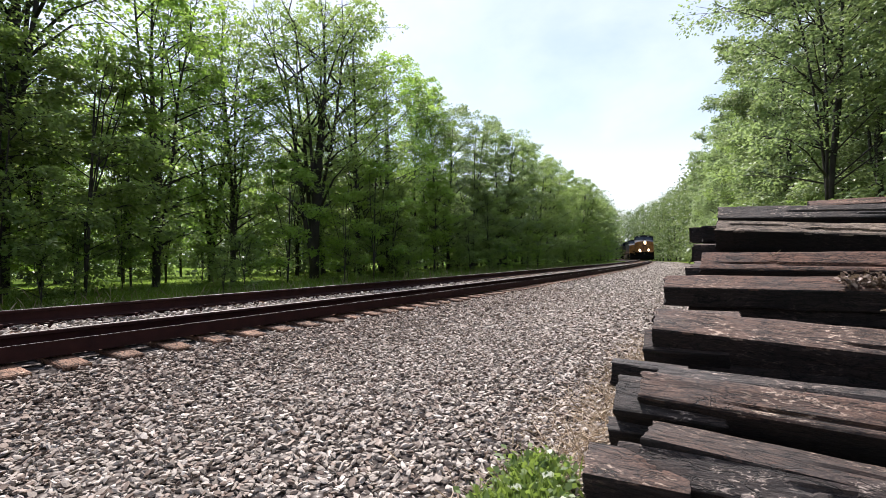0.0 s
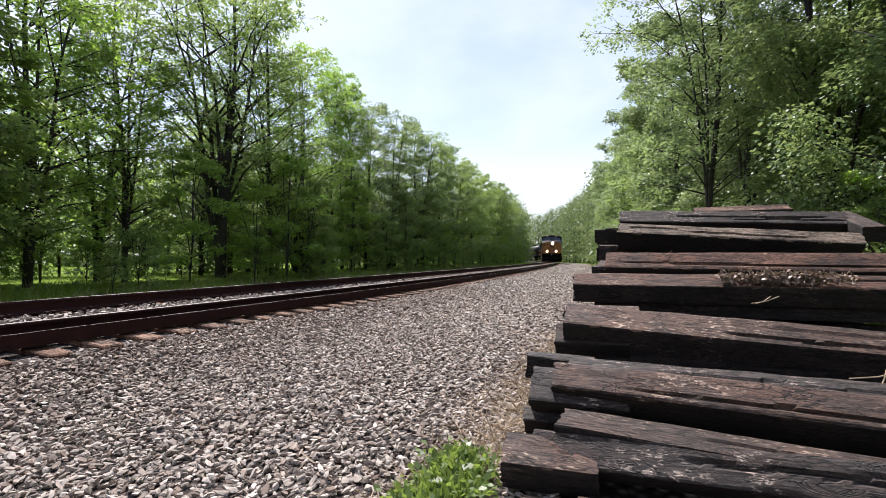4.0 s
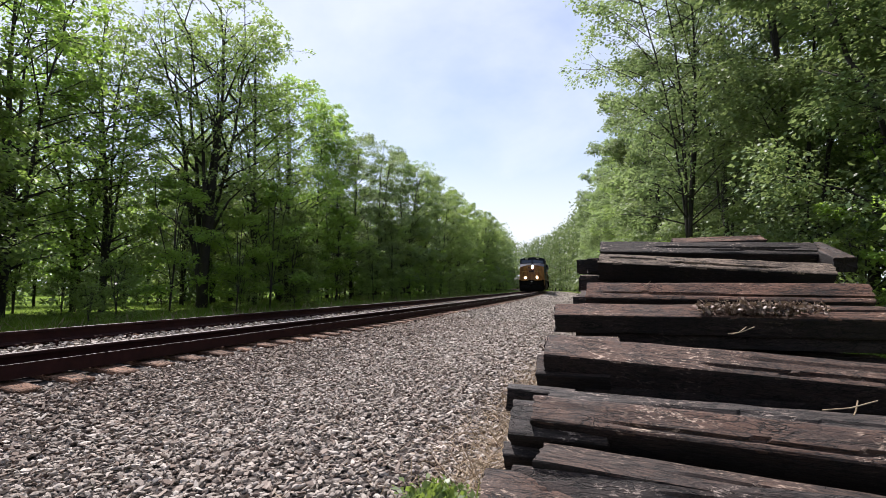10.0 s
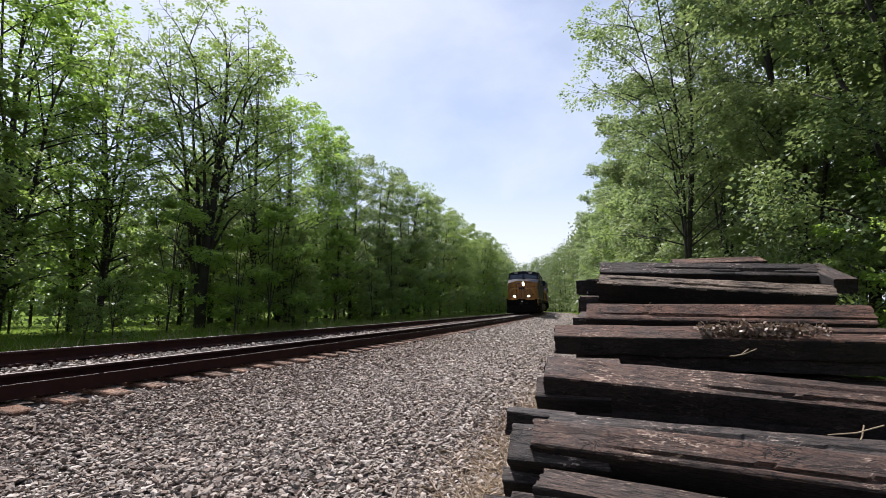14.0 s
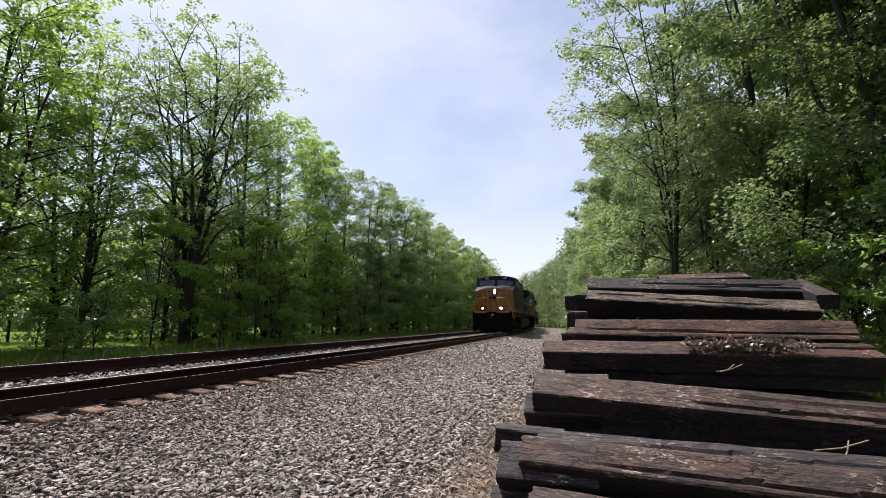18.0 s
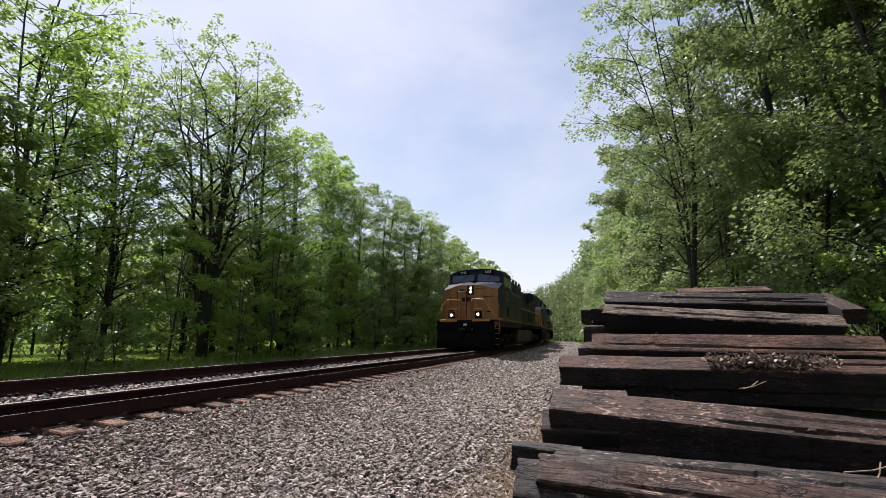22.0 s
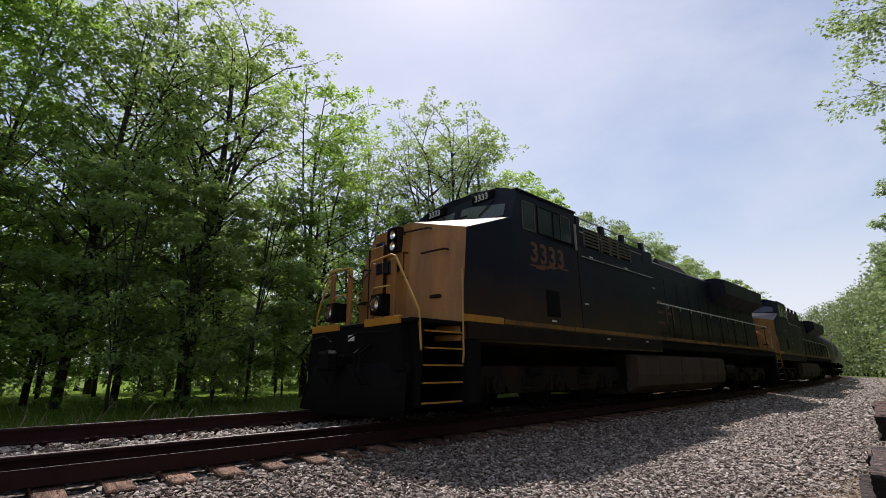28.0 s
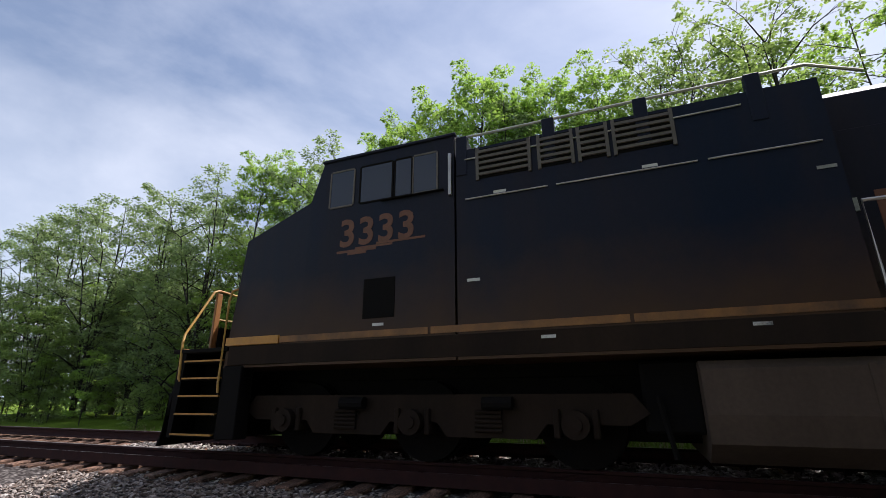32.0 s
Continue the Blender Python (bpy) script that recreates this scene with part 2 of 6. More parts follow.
M_LEAF_BANK = leaf_material("leaf_bank", (0.048, 0.090, 0.036), (0.170, 0.232, 0.088), 0.28, (0.48, 0.61, 0.20), 0.3)
M_LEAF = [leaf_material("leaf_fresh", (0.060, 0.110, 0.028), (0.186, 0.266, 0.070), 0.56, (0.48, 0.72, 0.11), 0.4),
          leaf_material("leaf_mid", (0.056, 0.100, 0.036), (0.168, 0.232, 0.078), 0.46, (0.50, 0.68, 0.15), 0.42),
          leaf_material("leaf_deep", (0.048, 0.091, 0.040), (0.148, 0.206, 0.086), 0.43, (0.48, 0.63, 0.22), 0.35)]
# darker leaf copy: the wood's inner shade is put into its colour
M_LEAF_SHADED = leaf_material("leaf_shaded_dark", (0.043, 0.081, 0.036), (0.128, 0.178, 0.066), 0.26, (0.43, 0.56, 0.17), 0.2)
M_BARK = worn("bark", (0.022, 0.019, 0.016), (0.055, 0.049, 0.041), 0.9, 0, 4, 30, 0.8, 0.8)
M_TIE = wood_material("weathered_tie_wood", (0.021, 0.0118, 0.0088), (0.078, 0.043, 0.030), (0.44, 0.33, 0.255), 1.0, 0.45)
M_TIE_PALE = wood_material("bleached_tie_wood", (0.095, 0.070, 0.054), (0.36, 0.275, 0.210), (0.58, 0.48, 0.395), 1.0, 0.3)
M_TIE_RED = wood_material("rusty_brown_tie_wood", (0.024, 0.0120, 0.0085), (0.118, 0.060, 0.040), (0.38, 0.26, 0.19), 1.0, 0.35)
M_TIE_DARK = wood_material("oily_dark_tie_wood", (0.0105, 0.0080, 0.0075), (0.042, 0.029, 0.0245), (0.40, 0.32, 0.27), 1.0, 0.5)
# creosoted faces; the shade on tie fronts is put into this darker colour
M_TIE_SHADED = wood_material("shaded_creosote_wood", (0.008, 0.0065, 0.006), (0.027, 0.0185, 0.016), (0.085, 0.062, 0.052), 1.0, 0.3)
M_TRACK_TIE = wood_material("track_tie_wood", (0.055, 0.031, 0.021), (0.235, 0.135, 0.090), (0.42, 0.30, 0.225), 1.0, 0.2)
M_RUST = worn("rusty_steel", (0.021, 0.0068, 0.0064), (0.046, 0.0165, 0.0130), 0.85, 0.0, 6, 60, 0.7, 0.3, False, 0.2)
M_SHINE = worn("polished_head_and_sunlit_edge", (0.30, 0.28, 0.27), (0.18, 0.15, 0.14), 0.45, 0.9, 8, 40, 0.4, 0.05)
M_STONE = stone_material("ballast_stone", [(0.0, (0.120, 0.098, 0.080)), (0.35, (0.255, 0.218, 0.188)), (0.7, (0.370, 0.324, 0.286)), (1.0, (0.53, 0.474, 0.424))])
M_STONE_LOOSE = stone_material("loose_ballast_stone", [(0.0, (0.095, 0.068, 0.054)), (0.4, (0.215, 0.174, 0.146)), (0.75, (0.325, 0.276, 0.240)), (1.0, (0.49, 0.430, 0.380))], True)
M_STONE_BROWN = stone_material("stained_ballast_stone", [(0.0, (0.082, 0.054, 0.042)), (0.4, (0.175, 0.130, 0.104)), (0.75, (0.265, 0.212, 0.178)), (1.0, (0.40, 0.335, 0.287))])
M_GRASS = leaf_material("grass_blade", (0.046, 0.088, 0.022), (0.128, 0.185, 0.048), 0.36, (0.42, 0.58, 0.10))
M_LITTER = leaf_material("dry_bark_litter", (0.075, 0.052, 0.036), (0.26, 0.19, 0.135), 0.15, (0.3, 0.22, 0.14))
M_STRAW = leaf_material("dry_straw", (0.16, 0.11, 0.065), (0.42, 0.33, 0.22), 0.15, (0.40, 0.30, 0.18))


def ground_material():
    """Gravel by the track and along the road, soil and grass beyond; the split follows the distance from the rail."""
    m, nt, b = mat("ground")
    tc = nt.nodes.new("ShaderNodeTexCoord")
    at = nt.nodes.new("ShaderNodeAttribute")
    at.attribute_name = "offset"
    n1 = nodes_noise(nt, 14, 8, 0.7, tc.outputs["Object"])
    vo = nt.nodes.new("ShaderNodeTexVoronoi")
    vo.inputs["Scale"].default_value = 17
    nt.links.new(tc.outputs["Object"], vo.inputs["Vector"])
    sep = nt.nodes.new("ShaderNodeSeparateColor")
    nt.links.new(vo.outputs["Color"], sep.inputs["Color"])
    gravel = ramp(nt, sep.outputs["Red"], [(0.0, (0.12, 0.10, 0.09)), (0.5, (0.24, 0.21, 0.19)), (1.0, (0.37, 0.33, 0.30))])
    # the shade between stones is painted in: cells darken towards their edges
    gap_shade = ramp(nt, vo.outputs["Distance"], [(0.15, (0.8, 0.8, 0.8)), (0.6, (0.15, 0.14, 0.14))])
    gravel = mixc(nt, 1.0, gravel, gap_shade, "MULTIPLY")
    n2 = nodes_noise(nt, 0.9, 6, 0.65, tc.outputs["Object"])
    grass = ramp(nt, n1.outputs["Fac"], [(0.3, (0.038, 0.066, 0.010)), (0.55, (0.115, 0.180, 0.014)), (0.8, (0.19, 0.26, 0.022))])
    soil = ramp(nt, n1.outputs["Fac"], [(0.3, (0.05, 0.042, 0.028)), (0.7, (0.14, 0.115, 0.075))])
    wob = nt.nodes.new("ShaderNodeMath")
    wob.operation = "MULTIPLY_ADD"
    wob.inputs[1].default_value = 1.6
    nt.links.new(n2.outputs["Fac"], wob.inputs[0])
    nt.links.new(at.outputs["Fac"], wob.inputs[2])
    # offset: 0 on gravel, 1 on verge soil, 2 on grass
    mr1 = nt.nodes.new("ShaderNodeMapRange")
    mr1.inputs["From Min"].default_value, mr1.inputs["From Max"].default_value = 1.25, 1.5
    nt.links.new(wob.outputs["Value"], mr1.inputs["Value"])
    mr2 = nt.nodes.new("ShaderNodeMapRange")
    mr2.inputs["From Min"].default_value, mr2.inputs["From Max"].default_value = 2.0, 2.5
    nt.links.new(wob.outputs["Value"], mr2.inputs["Value"])
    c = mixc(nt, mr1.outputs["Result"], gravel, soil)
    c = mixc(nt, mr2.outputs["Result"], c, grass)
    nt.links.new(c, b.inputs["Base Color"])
    b.inputs["Roughness"].default_value = 0.95
    b.inputs["Specular IOR Level"].default_value = 0.08
    bump(nt, b, vo.outputs["Distance"], -0.7, 0.04)
    return m


M_GROUND = ground_material()


# ---- mesh helpers ----
def mesh_of(name, verts, faces, material):
    me = bpy.data.meshes.new(name)
    me.from_pydata([tuple(v) for v in verts] if not isinstance(verts, np.ndarray) else verts.tolist(), [], faces)
    for mm in (material if isinstance(material, (list, tuple)) else [material]):
        me.materials.append(mm)
    me.update()
    return me


def part(name, bm, material, parent, label="", smooth=False):
    me = bpy.data.meshes.new(name)
    bmesh.ops.recalc_face_normals(bm, faces=bm.faces)
    bm.to_mesh(me)
    bm.free()
    if smooth:
        for p in me.polygons:
            p.use_smooth = True
    me.materials.append(material)
    ob = new(name, me)
    ob.parent = parent
    if label:
        ob["label"] = label
    return ob


def B(*boxes, bev=0.0):
    """A bmesh of boxes x0, x1, y0, y1, z0, z1."""
    bm = bmesh.new()
    for x0, x1, y0, y1, z0, z1 in boxes:
        r = bmesh.ops.create_cube(bm, size=1)
        bmesh.ops.scale(bm, vec=(x1 - x0, y1 - y0, z1 - z0), verts=r["verts"])
        bmesh.ops.translate(bm, vec=((x0 + x1) / 2, (y0 + y1) / 2, (z0 + z1) / 2), verts=r["verts"])
    if bev:
        bmesh.ops.bevel(bm, geom=bm.edges[:], offset=bev, segments=1, affect="EDGES", clamp_overlap=True)
    return bm


def tube(bm, pts, r, n=8, r2=None):
    """A round bar along points."""
    pts = [Vector(p) for p in pts]
    rings = []
    for i, p in enumerate(pts):
        d = (pts[min(i + 1, len(pts) - 1)] - pts[max(i - 1, 0)]).normalized()
        q = d.to_track_quat("Z", "Y")
        rr = r if r2 is None else r + (r2 - r) * i / (len(pts) - 1)
        rings.append([bm.verts.new(p + q @ Vector((rr * math.cos(a * 2 * math.pi / n), rr * math.sin(a * 2 * math.pi / n), 0))) for a in range(n)])
    for a, b in zip(rings, rings[1:]):
        for k in range(n):
            bm.faces.new((a[k], a[(k + 1) % n], b[(k + 1) % n], b[k]))
    bm.faces.new(rings[0][::-1])
    bm.faces.new(rings[-1])
    return bm


def T(pts, r, n=8):
    return tube(bmesh.new(), pts, r, n)


def prism(bm, poly, x0, x1):
    """Extrude a (y, z) outline from x0 to x1."""
    a = [bm.verts.new((x0, y, z)) for y, z in poly]
    b = [bm.verts.new((x1, y, z)) for y, z in poly]
    bm.faces.new(a)
    bm.faces.new(b[::-1])
    n = len(poly)
    for i in range(n):
        bm.faces.new((a[i], b[i], b[(i + 1) % n], a[(i + 1) % n]))
    return bm


def prism_y(bm, poly, y0, y1):
    """Extrude an (x, z) outline from y0 to y1."""
    a = [bm.verts.new((x, y0, z)) for x, z in poly]
    b = [bm.verts.new((x, y1, z)) for x, z in poly]
    bm.faces.new(a)
    bm.faces.new(b[::-1])
    n = len(poly)
    for i in range(n):
        bm.faces.new((a[i], b[i], b[(i + 1) % n], a[(i + 1) % n]))
    return bm


def thing(name, label, category, group="", kind="", m=None):
    ob = new(name)
    if m is not None:
        ob.matrix_basis = m
    return tagged(ob, label, category, group, kind)


# ---- ground ----
def smooth01(a, b, x):
    t = np.clip((x - a) / (b - a), 0, 1)
    return t * t * (3 - 2 * t)


def ground_z(x, y):
    """Height of the ground; the ballast bed is highest under the track."""
    x, y = np.asarray(x, float), np.asarray(y, float)
    o = x - line_x(y)           # metres right of the near rail
    z = -0.53 + 0.22 * (1 - smooth01(0.25, 2.5, o))
    z = z + (0.16 * smooth01(0.4, -1.6, o))
    z = z - 0.12 * smooth01(-2.1, -3.4, o) + 0.30 * smooth01(-3.6, -7.0, o)
    z = z + 0.5 * smooth01(12, 30, o)
    return z


def build_ground():
    def axis(lo, hi, fine_lo, fine_hi, step):
        a = list(np.arange(fine_lo, fine_hi, step))
        d, v = step, fine_hi
        while v < hi:
            a.append(v)
            d *= 1.25
            v += d
        a.append(hi)
        d, v = step, fine_lo
        pre = []
        while v > lo:
            d *= 1.25
            v -= d
            pre.append(max(v, lo))
        return np.array(pre[::-1] + a)
    us = axis(-1500, 1500, -12, 8, 0.25)        # offsets from the near rail
    ys = axis(-1500, 1800, -14, 40, 0.5)
    ys = np.unique(np.concatenate([ys, np.arange(40, 285, 5.0)]))
    U, Y = np.meshgrid(us, ys)
    X = line_x(Y) + U
    Z = ground_z(X, Y)
    V = np.stack([X, Y, Z], -1).reshape(-1, 3)
    nx, ny = len(us), len(ys)
    F = [(j * nx + i, j * nx + i + 1, (j + 1) * nx + i + 1, (j + 1) * nx + i) for j in range(ny - 1) for i in range(nx - 1)]
    me = mesh_of("ground", V, F, M_GROUND)
    at = me.attributes.new("offset", "FLOAT", "POINT")
    o = U.reshape(-1)
    val = 1.9 * smooth01(-3.1, -4.4, o) + 1.9 * smooth01(0, 1.8, o - 4.6 - 3.6 * (1 - smooth01(9, 14, Y.reshape(-1))))
    at.data.foreach_set("value", val.astype(np.float32))
    for p in me.polygons:
        p.use_smooth = True
    ob = new("ground", me)
    return tagged(ob, "grey crushed stone ballast giving way to grass under trees", "ground", kind="structure")


GROUND = build_ground()


# ---- the track ----
def rail_profile():
    """Half outline of a flat-bottom rail: x out, z from its head top."""
    half = [(0.0, 0.0), (0.030, -0.001), (0.037, -0.010), (0.037, -0.036), (0.012, -0.050), (0.009, -0.085), (0.011, -0.140), (0.040, -0.162), (0.076, -0.172), (0.076, -0.186)]
    return half + [(-x, z) for x, z in half[::-1] if x > 0]


def sweep_rail(name, off, z, parent, y0=-40.0, y1=150.0, label="", side=False, shine=True):
    prof = rail_profile()
    if side:
        prof = [(zz + 0.093, -0.152 + 0.076 - xx) for xx, zz in prof]
        prof = [(-a, b) for a, b in prof]
    ys = list(np.arange(y0, 40, 1.0)) + list(np.arange(40, y1 + 1, 3.0))
    V, F, n = [], [], len(prof)
    for y in ys:
        for px_, pz in prof:
            V.append((track_x(y, off + px_), y, z + pz))
    for j in range(len(ys) - 1):
        for k in range(n):
            F.append((j * n + k, j * n + (k + 1) % n, (j + 1) * n + (k + 1) % n, (j + 1) * n + k))
    me = mesh_of(name, V, F, [M_RUST, M_SHINE])
    if shine:
        for i, p in enumerate(me.polygons):
            if i % n in (0, n - 1):
                p.material_index = 1
    # the sunlit line is painted in: bright steel on the upturned foot edge
    if side:
        for i, p in enumerate(me.polygons):
            if i % n == 10:
                p.material_index = 1
    ob = new(name, me)
    ob.parent = parent
    if label:
        ob["label"] = label
    return ob


def build_track():
    tr = thing("railroad_track", "single railroad track with rusty rails on timber ties", "track", kind="structure")
    sweep_rail("rail", 0.0, 0.0, tr)
    sweep_rail("rail", -GAUGE, CANT, tr)
    rng = random.Random(3)
    tie = B((-0.118, 0.118, -1.47, 1.47, -0.17, 0.0), bev=0.014)
    me_t = bpy.data.meshes.new("tie")
    bmesh.ops.rotate(tie, cent=(0, 0, 0), matrix=Matrix.Rotation(math.pi / 2, 3, "Z"), verts=tie.verts)
    tie.to_mesh(me_t)
    tie.free()
    me_t.materials.append(M_TRACK_TIE)
    pl = B((-0.18, 0.18, -0.095, 0.095, 0.0, 0.02), (-0.18, -0.085, -0.095, 0.095, 0.012, 0.03), (0.085, 0.18, -0.095, 0.095, 0.012, 0.03), bev=0.003)
    me_p = bpy.data.meshes.new("tie_plate")
    pl.to_mesh(me_p)
    pl.free()
    me_p.materials.append(M_RUST)
    sp = B((-0.016, 0.016, -0.016, 0.016, 0.0, 0.045), (-0.034, 0.02, -0.022, 0.022, 0.035, 0.058), bev=0.004)
    me_s = bpy.data.meshes.new("spike")
    sp.to_mesh(me_s)
    sp.free()
    me_s.materials.append(M_RUST)
    y = -16.0
    slope = math.degrees(math.atan(CANT / GAUGE))
    while y < 110:
        c = track_pose(y, -0.226 + CANT / 2, slope)
        c = c @ pose(rng.uniform(-0.03, 0.03), 0, rng.uniform(-0.008, 0.004), 0, 0, rng.uniform(-1.2, 1.2))
        o = new("tie", me_t)
        o.parent = tr
        o.matrix_basis = c
        if -9 < y < 16:
            for sx in (GAUGE / 2, -GAUGE / 2):
                p = new("tie_plate", me_p)
                p.parent = tr
                p.matrix_basis = c @ pose(sx, 0, 0.0)
                for dx, dy, rz in ((0.10, 0.055, 0), (-0.10, -0.055, 180), (0.15, -0.05, 0)):
                    s = new("spike", me_s)
                    s.parent = tr
                    s.matrix_basis = c @ pose(sx + dx, dy, 0.012 + rng.uniform(0, 0.02), 0, 0, rz)
        y += 0.5
    return tr


build_track()


def spare_rail():
    sr = thing("spare_rail", "rusty spare rail lying on its side along the tie ends", "rail")
    sweep_rail("rail_bar", 0.27, -0.075, sr, -30, 90, side=True, shine=False)


spare_rail()


# ---- ballast stones ----
def stone_templates(rng, n=14):
    out = []
    for _ in range(n):
        bm = bmesh.new()
        bmesh.ops.create_icosphere(bm, subdivisions=1, radius=1)
        pts = np.array([v.co[:] for v in bm.verts])
        faces = [[v.index for v in f.verts] for f in bm.faces]
        bm.free()
        # flat cuts make it angular; the first lays its top flat
        for c in range(9):
            d = rng.normal(size=3) if c else np.array([rng.normal() * 0.15, rng.normal() * 0.15, 1.0])
            d /= np.linalg.norm(d)
            h = rng.uniform(0.30, 0.72)
            k = pts @ d
            pts = pts - np.outer(np.maximum(k - h, 0), d)
        pts *= np.array([rng.uniform(1.15, 2.0), rng.uniform(0.8, 1.2), rng.uniform(0.50, 0.85)])
        out.append((pts, np.array(faces)))
    return out


def scatter_stones(name, label, P, size, rng, material=None):
    """Join stones at the points P (n x 3) into one mesh."""
    tpl = stone_templates(rng)
    Vs, Fs, base = [], [], 0
    which = rng.integers(0, len(tpl), len(P))
    for k, (tv, tf) in enumerate(tpl):
        idx = np.where(which == k)[0]
        if not len(idx):
            continue
        n = len(idx)
        a, b, c = rng.uniform(0, 2 * np.pi, n), rng.normal(0, 0.34, n), rng.normal(0, 0.34, n)
        ca, sa, cb, sb, cc, sc = np.cos(a), np.sin(a), np.cos(b), np.sin(b), np.cos(c), np.sin(c)
        R = np.empty((n, 3, 3))
        R[:, 0, 0], R[:, 0, 1], R[:, 0, 2] = ca * cb, ca * sb * sc - sa * cc, ca * sb * cc + sa * sc
        R[:, 1, 0], R[:, 1, 1], R[:, 1, 2] = sa * cb, sa * sb * sc + ca * cc, sa * sb * cc - ca * sc
        R[:, 2, 0], R[:, 2, 1], R[:, 2, 2] = -sb, cb * sc, cb * cc
        s = (size[idx] if isinstance(size, np.ndarray) else size) * rng.uniform(0.55, 1.3, n)
        V = np.einsum("nij,vj->nvi", R, tv) * np.asarray(s)[:, None, None] + P[idx][:, None, :]
        F = tf[None] + (np.arange(n) * len(tv))[:, None, None] + base
        Vs.append(V.reshape(-1, 3))
        Fs.append(F.reshape(-1, 3))
        base += n * len(tv)
    V, F = np.concatenate(Vs), np.concatenate(Fs)
    me = bpy.data.meshes.new(name)
    me.vertices.add(len(V))
    me.vertices.foreach_set("co", V.astype(np.float32).ravel())
    me.loops.add(F.size)
    me.loops.foreach_set("vertex_index", F.astype(np.int32).ravel())
    me.polygons.add(len(F))
    me.polygons.foreach_set("loop_start", np.arange(0, F.size, 3, dtype=np.int32))
    me.materials.append(material or M_STONE)
    me.update(calc_edges=True)
    me.polygons.foreach_set("use_smooth", np.zeros(len(F), dtype=bool))
    ob = new(name, me)
    tagged(ob, label, "gravel", kind="stuff")
    return ob


def loose_stones(P, size, rng):
    """The stones nearest the viewer's feet, one object each on a few shared meshes."""
    shapes = []
    for V, F in stone_templates(rng):
        shapes.append(mesh_of("stone", V * size, F.tolist(), M_STONE_LOOSE))
    for p in P:
        o = new("stone", shapes[rng.integers(0, len(shapes))])
        o.parent = GROUND
        k = rng.uniform(0.55, 1.3)
        o.matrix_basis = pose(*[float(v) for v in p], *[float(v) for v in rng.normal(0, 20, 2)], float(rng.uniform(0, 360))) @ Matrix.Diagonal((k, k, k, 1))


def build_stones():
    rng = np.random.default_rng(11)

    def strip(o0, o1, y0, y1, per, lift=0.0):
        n = int((o1 - o0) * (y1 - y0) * per)
        o, y = rng.uniform(o0, o1, n), rng.uniform(y0, y1, n)
        x = line_x(y) + o
        z = ground_z(x, y) + rng.uniform(-0.018, 0.024, n) + lift
        return np.stack([x, y, z], 1)
    def shoulder(P, size, label):
        """Brown-stained stones thin out away from the rails; worn pale ones lie along the road."""
        o = P[:, 0] - line_x(P[:, 1])
        stain = rng.uniform(0, 1, len(P)) < 0.85 - 0.55 * smooth01(0.6, 3.0, o)
        scatter_stones("ballast_stones", "brown-stained crushed stones " + label, P[stain], size, rng, M_STONE_BROWN)
        scatter_stones("ballast_stones", "angular grey crushed stones " + label, P[~stain], size, rng)
    near = strip(0.74, 5.7, 0.2, 7.0, 1050, 0.010)
    pick = (np.abs(near[:, 0] + 2.45) < 0.28) & (np.abs(near[:, 1] - 2.55) < 0.25)
    loose_stones(near[pick], 0.0235, rng)
    shoulder(near[~pick], 0.0235, "beside the track")
    mid = np.concatenate([strip(0.74, 5.6, 7.0, 16, 620), strip(0.74, 7.6, -9, 0.2, 560), strip(5.7, 7.6, 0.2, 1.7, 560)])
    shoulder(mid, 0.030, "along the track shoulder")
    far = strip(0.45, 5.2, 16, 45, 150)
    scatter_stones("ballast_stones", "coarse grey gravel beside the far track", far, 0.044, rng)
    ends = strip(0.40, 0.74, -9, 20, 160, 0.0)
    scatter_stones("ballast_stones", "grey stones between the tie ends", ends, 0.026, rng)
    far = strip(0.45, 5.0, 45, 100, 22)
    scatter_stones("ballast_stones", "grey gravel far down the track", far, 0.085, rng)
    # between the rails, kept below the rail heads
    b = np.concatenate([strip(-1.40, -0.10, -10, 14, 420, 0.012), strip(-1.40, -0.10, 14, 50, 120, 0.01)])
    o = b[:, 0] - line_x(b[:, 1])
    b[:, 2] = -0.215 + CANT * (-o / GAUGE) + rng.uniform(-0.02, 0.03, len(b))
    scatter_stones("ballast_stones", "grey stones between the rails", b, 0.036, rng)
    out = np.concatenate([strip(-3.6, -1.62, -12, 20, 200), strip(-3.6, -1.62, 20, 60, 50)])
    scatter_stones("ballast_stones", "grey stones on the far shoulder of the track", out, 0.045, rng)


build_stones()


